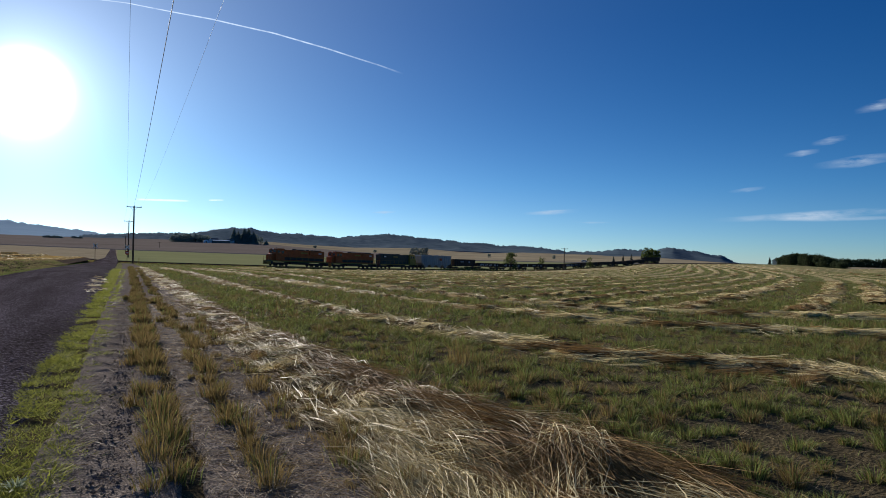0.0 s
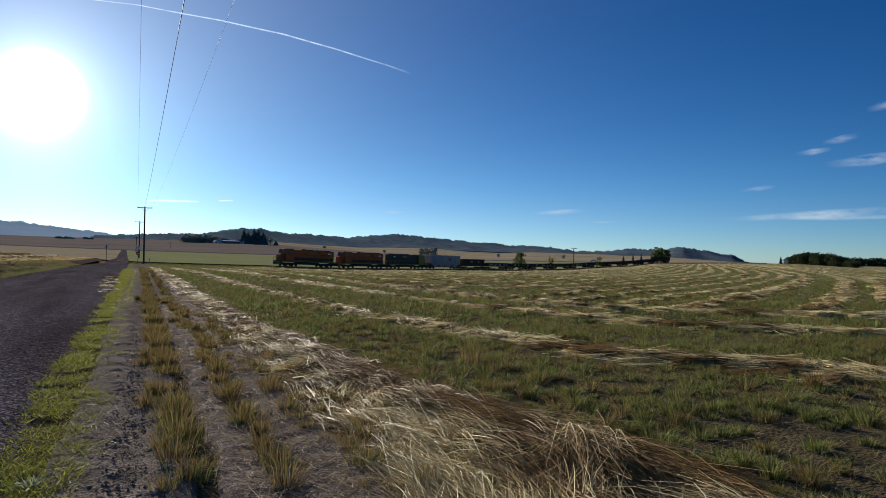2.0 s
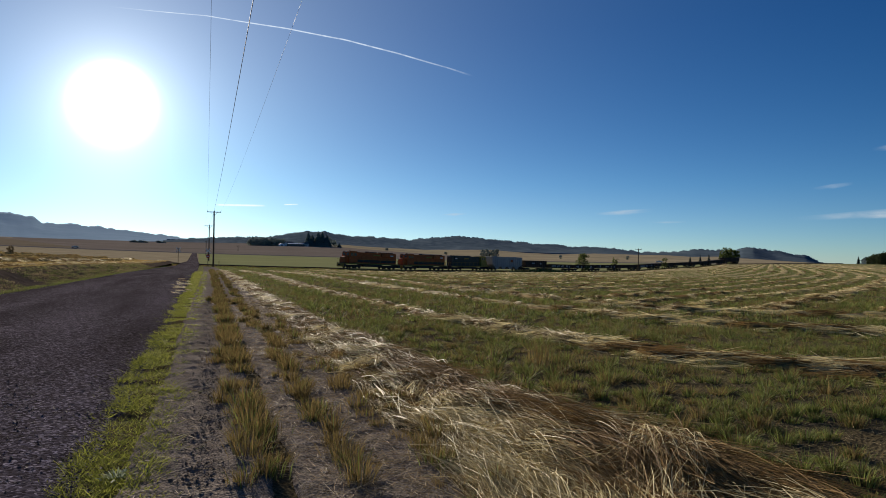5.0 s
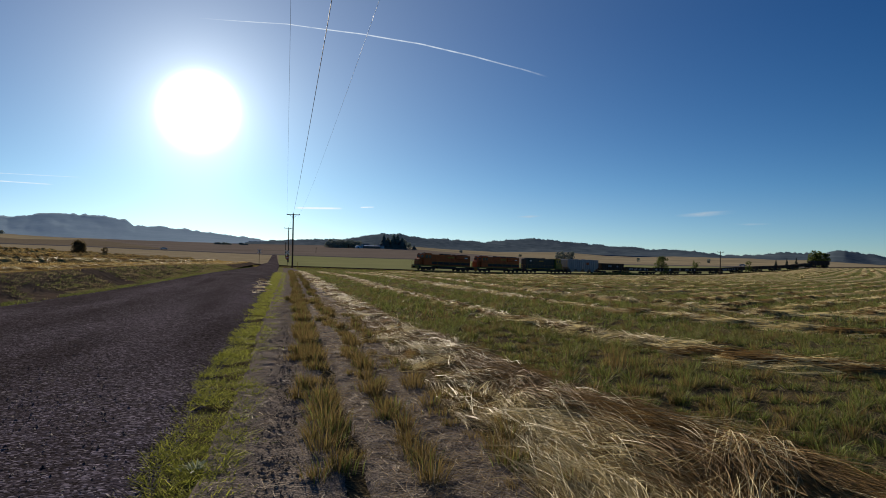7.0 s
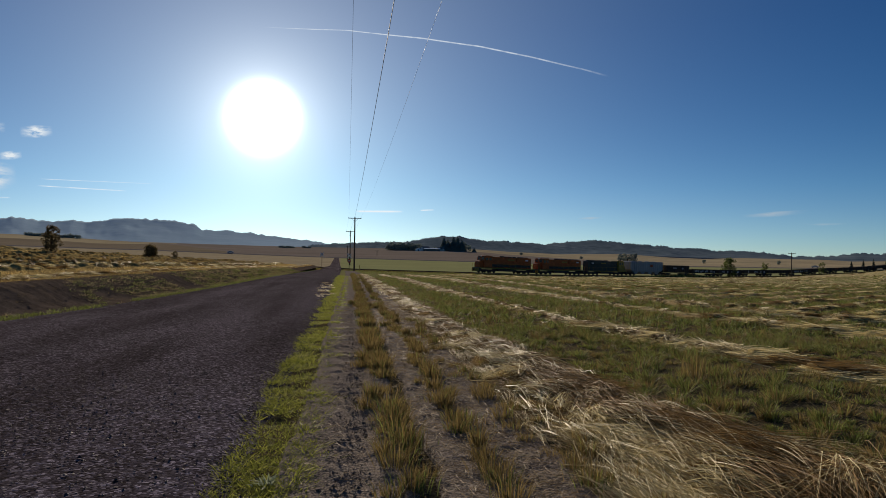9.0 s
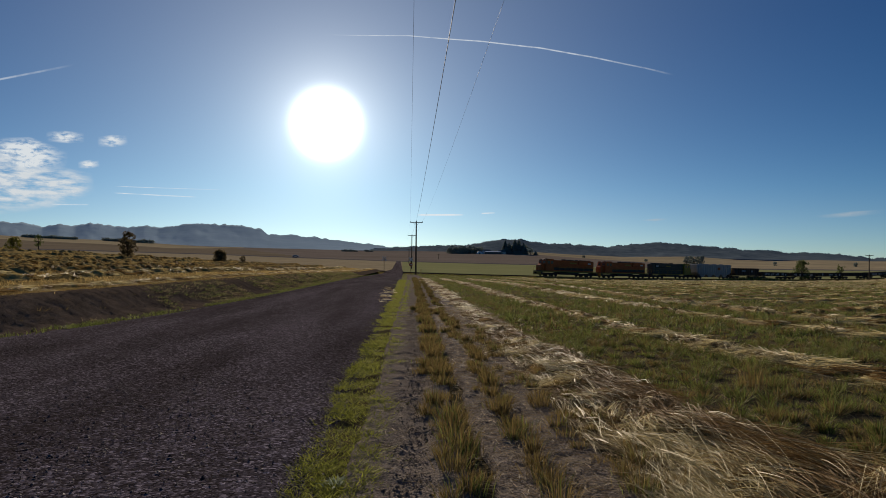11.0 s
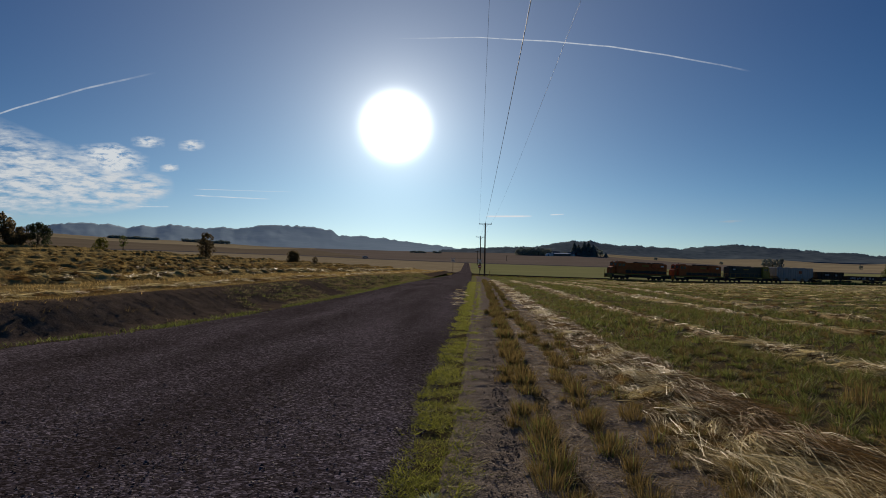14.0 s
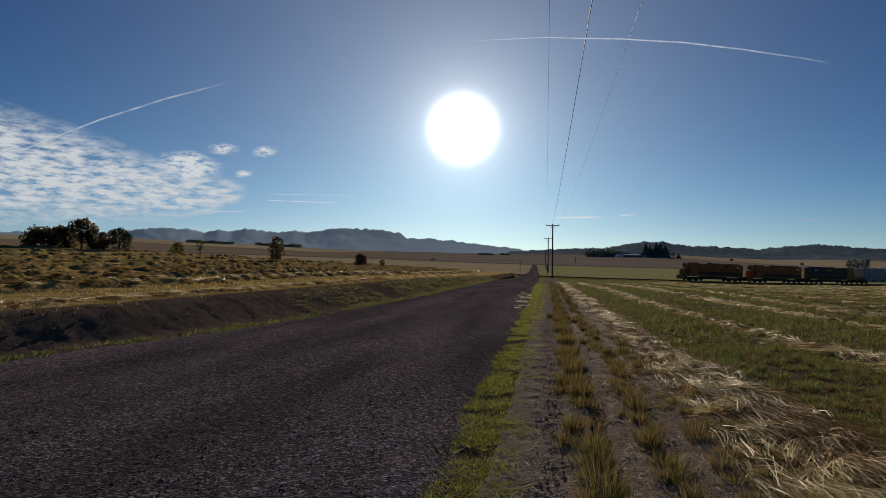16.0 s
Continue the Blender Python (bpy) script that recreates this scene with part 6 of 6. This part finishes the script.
def build_left_stubble():
    rng = np.random.RandomState(93)
    n = 9500
    y = 4 + rng.uniform(0, 1, n) ** 1.3 * 144
    x = bank_top(y) - 0.05 - rng.uniform(0, 1, n) ** 1.8 * 60
    keep = (np.hypot(x, y) < 148) & (np.degrees(np.arctan2(x, y)) > -46)
    x, y = x[keep], y[keep]
    pts, out = clump_points(rng, len(x), 12, x, y, 0.16 + 0 * x)
    m = len(pts)
    d = np.hypot(pts[:, 0], pts[:, 1])
    base = np.hstack([pts, left_field_z(pts[:, 0], pts[:, 1])[:, None]])
    V, F = blades(base, out, rng.uniform(0.04, 0.14, m), 0.0007 * d + 0.008, rng.uniform(0.2, 0.9, m), rng, True)
    stuff("stubble", V, F, M_GOLD, "dry golden stubble on the raised field", "stubble")


build_left_stubble()


def build_litter():
    """Loose straws on the bare soil and between the tufts."""
    rng = np.random.RandomState(95)
    n = 30000
    y = 3 + rng.uniform(0, 1, n) ** 1.5 * 22
    x = np.where(rng.rand(n) < 0.96, 2.3 - 1.75 * rng.uniform(0, 1, n) ** 1.4, rng.uniform(-0.4, 0.5, n))
    base = np.stack([x, y, ground_z(x, y) + 0.05 + rng.uniform(0, 0.03, n)], -1)
    an = rng.uniform(0, 6.28, n)
    V, F = ribbons(base, np.stack([np.cos(an), np.sin(an), 0 * an], -1), rng.uniform(0.05, 0.2, n), np.clip(0.00045 * y, 0.0034, 0.012), rng.uniform(0, 0.15, n), rng.uniform(0, 0.15, n), 1, rng)
    tagged(mesh_arrays("loose_straw", V, F, [M_PALEBROWN, M_BROWNSTRAW], slots=(rng.rand(n) < 0.55).astype(int)), "loose pale and brown straws scattered on the soil", "straw", kind="stuff")
    n = 14000
    r = 3.4 + rng.uniform(0, 1, n) ** 1.4 * 40
    a = np.radians(rng.uniform(3, 58, n))
    x, y = r * np.sin(a), r * np.cos(a)
    base = np.stack([x, y, ground_z(x, y) + rng.uniform(0.01, 0.07, n)], -1)
    an = rng.uniform(0, 6.28, n)
    V, F = ribbons(base, np.stack([np.cos(an), np.sin(an), 0 * an], -1), rng.uniform(0.06, 0.25, n), np.clip(0.0005 * r, 0.003, 0.02), rng.uniform(0, 0.5, n), rng.uniform(0, 0.3, n), 1, rng)
    stuff("loose_straw", V, F, M_PALEBROWN, "loose straws lying among the mown grass", "straw")


build_litter()


def build_stones():
    """Loose gravel over the road, each stone a rough eight-sided chip."""
    rng = np.random.RandomState(99)
    n = 125000
    y = 2.0 + rng.uniform(0, 1, n) ** 2.6 * 85
    l, r = road_edges(y)
    u = rng.uniform(0, 1, n)
    x = l + (r + 0.2 - l) * u
    keep = (np.degrees(np.arctan2(x, y)) > -46) & (rng.rand(n) < 0.45 + 0.55 * (wave_noise(x, y, 1.4, 3) > -0.2))
    x, y, u = x[keep], y[keep], u[keep]
    n = len(x)
    s = np.clip(rng.lognormal(math.log(0.0062), 0.4, n), 0.003, 0.015) * np.interp(y, [3, 10, 35, 90], [1.0, 1.0, 1.05, 1.3])
    z = ground_z(x, y) + 0.05 + 0.10 * (1 - (2 * u - 1) ** 2) - 0.025 * (np.exp(-((u - 0.33) / 0.05) ** 2) + np.exp(-((u - 0.66) / 0.05) ** 2)) + s * 0.25
    chip = np.array([[1, 0, 0], [-0.5, 0.87, 0], [-0.5, -0.87, 0], [0, 0, 1.0]], dtype=float)
    V = chip[None] * s[:, None, None] * rng.uniform(0.6, 1.4, (n, 4, 1)) + rng.normal(0, 0.22, (n, 4, 3)) * s[:, None, None]
    V[..., 2] *= 0.75
    an = rng.uniform(0, 6.28, n)[:, None]
    X = V[..., 0] * np.cos(an) - V[..., 1] * np.sin(an)
    Y = V[..., 0] * np.sin(an) + V[..., 1] * np.cos(an)
    V = np.stack([X + x[:, None], Y + y[:, None], V[..., 2] + z[:, None]], -1)
    F = np.array([[0, 1, 3], [1, 2, 3], [2, 0, 3]])
    octa = np.array([[1, 0, 0], [-1, 0, 0], [0, 1, 0], [0, -1, 0], [0, 0, 1], [0, 0, -1]], dtype=float)
    stuff("gravel", V.reshape(-1, 3), (np.arange(n)[:, None, None] * 4 + F).reshape(-1, 3), M_STONE, "loose dark crushed stone on the road", "gravel")
    # clods on the bank
    n = 5000
    y = 5 + rng.uniform(0, 1, n) ** 1.4 * 80
    lb, _ = road_edges(y)
    top = bank_top(y)
    u = rng.uniform(0.1, 1.0, n)
    x = lb - 0.1 + (top + 0.05 - lb) * u
    s = np.clip(rng.lognormal(math.log(0.015), 0.5, n), 0.006, 0.05)
    z = (left_field_z(top, y) + 0.03) * (0.06 + 0.94 * smoothstep(0.22, 0.95, u)) + 0.01
    V = octa[None] * s[:, None, None] * rng.uniform(0.55, 1.25, (n, 6, 1)) + rng.normal(0, 0.2, (n, 6, 3)) * s[:, None, None]
    V = V + np.stack([x, y, z], -1)[:, None, :]
    F8 = np.array([[0, 2, 4], [2, 1, 4], [1, 3, 4], [3, 0, 4], [2, 0, 5], [1, 2, 5], [3, 1, 5], [0, 3, 5]])
    stuff("clods", V.reshape(-1, 3), (np.arange(n)[:, None, None] * 6 + F8).reshape(-1, 3), M_BANK, "crumbling clods of earth on the bank", "soil")
    # clods on the soil track
    n = 9000
    y = 2.5 + rng.uniform(0, 1, n) ** 1.6 * 22
    kind = rng.rand(n)
    x = np.where(kind < 0.45, rng.normal(0.06, 0.12, n), np.where(kind < 0.7, rng.uniform(-0.5, 0.3, n), rng.uniform(0.5, 1.5, n)))
    s = np.clip(rng.lognormal(math.log(0.0050), 0.5, n), 0.002, 0.019)
    V = octa[None] * s[:, None, None] * rng.uniform(0.55, 1.25, (n, 6, 1)) + rng.normal(0, 0.2, (n, 6, 3)) * s[:, None, None]
    V = V + np.stack([x, y, ground_z(x, y) + 0.035 + s * 0.3], -1)[:, None, :]
    stuff("clods", V.reshape(-1, 3), (np.arange(n)[:, None, None] * 6 + F8).reshape(-1, 3), M_DIRT, "dry crumbs and clods of soil on the wheel track", "soil")


build_stones()


def plant(name, x, y, stems, height, width, spread, mat, seed, label, lean=0.6):
    """One plant of many narrow leaves or stalks rising from a point."""
    rng = np.random.RandomState(seed)
    pts, out = clump_points(rng, 1, stems, np.array([x]), np.array([y]), np.array([spread]))
    base = np.hstack([pts, ground_z(pts[:, 0], pts[:, 1])[:, None] + 0.02])
    V, F = blades(base, out, height * rng.uniform(0.5, 1.1, stems), width * rng.uniform(0.6, 1.4, stems), rng.uniform(0.1, 1, stems) * lean, rng)
    tagged(mesh_arrays(name, V, F, mat), label, "weed", "single weeds in the field")


plant("dry_weed", 4.3, 9.0, 120, 0.36, 0.005, 0.09, M_TUFT, 701, "tall dry brown weed standing in mown grass", 0.35)
plant("dry_weed", 7.3, 6.1, 160, 0.22, 0.006, 0.05, M_BROWNSTRAW, 702, "rusty brown weed standing in mown grass", 0.6)
plant("leafy_weed", -0.5, 4.85, 60, 0.07, 0.02, 0.03, M_PALEWEED, 703, "small pale green leafy weed at the gravel edge", 1.8)


def bare_patch(x, y, w, d, seed):
    """A low uneven patch of dry soil."""
    a, r = np.meshgrid(np.linspace(0, 2 * math.pi, 28, endpoint=False), np.linspace(0, 1, 6))
    edge = 1 + 0.3 * wave_noise(np.cos(a) * 2 + seed, np.sin(a) * 2, 1.0, seed)
    X, Y = x + w * r * edge * np.cos(a), y + d * r * edge * np.sin(a)
    Z = ground_z(X, Y) + 0.05 * (1 - r ** 2) + 0.008 * wave_noise(X, Y, 14, seed) - 0.02 * (r > 0.95)
    i, j = np.meshgrid(np.arange(5), np.arange(28), indexing="ij")
    F = np.stack([i * 28 + j, (i + 1) * 28 + j, (i + 1) * 28 + (j + 1) % 28, i * 28 + (j + 1) % 28], -1).reshape(-1, 4)
    tagged(mesh_arrays("bare_patch", np.stack([X, Y, Z], -1).reshape(-1, 3), F, M_DIRT, True), "bare patch of pale dry soil among grass", "soil", kind="stuff")


bare_patch(8.5, 8.75, 0.45, 0.35, 5)
bare_patch(9.4, 7.9, 0.35, 0.3, 6)


def build_sky():
    sky_sheet("vapour_trail", [(-7.3, 17.1, 0.035, 0.5), (-0.8, 17.3, 0.045, 0.7), (5.0, 16.95, 0.06, 0.75), (9.6, 16.4, 0.065, 0.75), (13.6, 15.6, 0.07, 0.6), (17.6, 14.6, 0.07, 0.35), (19.6, 14.0, 0.09, 0.1)],
              M_TRAIL, "long thin white vapour trail across the sky", "vapour trail")
    sky_sheet("vapour_trail", [(-39.5, 6.8, 0.06, 0.5), (-36.9, 8.24, 0.06, 0.6), (-33.6, 9.95, 0.07, 0.6), (-29.3, 11.8, 0.08, 0.5), (-24.7, 13.4, 0.09, 0.12)],
              M_TRAIL, "slanting white vapour trail above clouds", "vapour trail")
    for a0, e0, a1, e1, w, d in ((-22.1, 4.78, -16.4, 4.72, 0.05, 0.8), (-22.0, 5.25, -14.6, 5.33, 0.035, 0.6), (0.1, 3.78, 3.8, 3.83, 0.09, 1.3), (5.1, 3.95, 6.2, 4.0, 0.06, 1.1), (-26.0, 3.78, -23.6, 3.88, 0.06, 0.6)):
        sky_sheet("vapour_trail", [(a0, e0, w, d), ((a0 + a1) / 2, (e0 + e1) / 2, w, d), (a1, e1, w, d * 0.6)], M_TRAIL, "short flat white vapour trail near the horizon", "vapour trail")
    sky_sheet("cloud", [(-47, 6.8, 5.0, 1.7), (-40, 6.3, 4.4, 1.6), (-35, 5.8, 3.6, 1.5), (-30, 5.2, 2.5, 1.4), (-26.5, 5.0, 1.7, 1.3), (-23.3, 5.4, 0.7, 1.2)], M_CLOUD, "broad bank of thin white rippled cloud", "cloud", 25, 60)
    sky_sheet("cloud", [(-30.5, 7.2, 0.7, 1.5), (-27.4, 7.05, 1.25, 2.0), (-25.0, 6.9, 0.6, 1.2)], M_PUFF, "bright puffy edge of the cloud bank", "cloud", 15, 30)
    for a0, e0, a1, e1, w, d in ((-26.4, 8.4, -24.0, 8.5, 0.35, 1.3), (-23.2, 8.3, -21.2, 8.55, 0.35, 1.3), (-24.4, 6.6, -23.0, 6.8, 0.25, 1.4)):
        sky_sheet("cloud", [(a0, e0, w, d), ((a0 + a1) / 2, (e0 + e1) / 2, w * 1.3, d), (a1, e1, w, d)], M_PUFF, "small white cloud wisp", "cloud", 9, 20)
    for a0, e0, a1, e1, w, d in ((29.0, 3.55, 33.5, 3.85, 0.22, 1.0), (17.2, 3.42, 19.3, 3.54, 0.12, 0.8), (42.8, 3.12, 56, 3.9, 0.35, 1.0), (45, 3.2, 56, 3.3, 0.2, 0.7), (47.6, 7.7, 50, 7.95, 0.25, 0.7),
                                 (49.4, 8.4, 51.8, 8.8, 0.3, 0.9), (49.5, 6.85, 55, 7.4, 0.45, 1.0), (52.0, 10.4, 55, 11.1, 0.4, 0.9), (32.6, 2.97, 35.8, 2.95, 0.1, 0.6), (44.0, 5.2, 46.6, 5.5, 0.2, 0.5)):
        sky_sheet("cloud", [(a0, e0, w * 0.5, d * 0.7), (a0 * 0.5 + a1 * 0.5, (e0 + e1) / 2 - 0.03, w, d), (a1, e1, w * 0.6, d)], M_WISP, "thin streak of white cirrus cloud", "cloud", 9, 30)


build_sky()
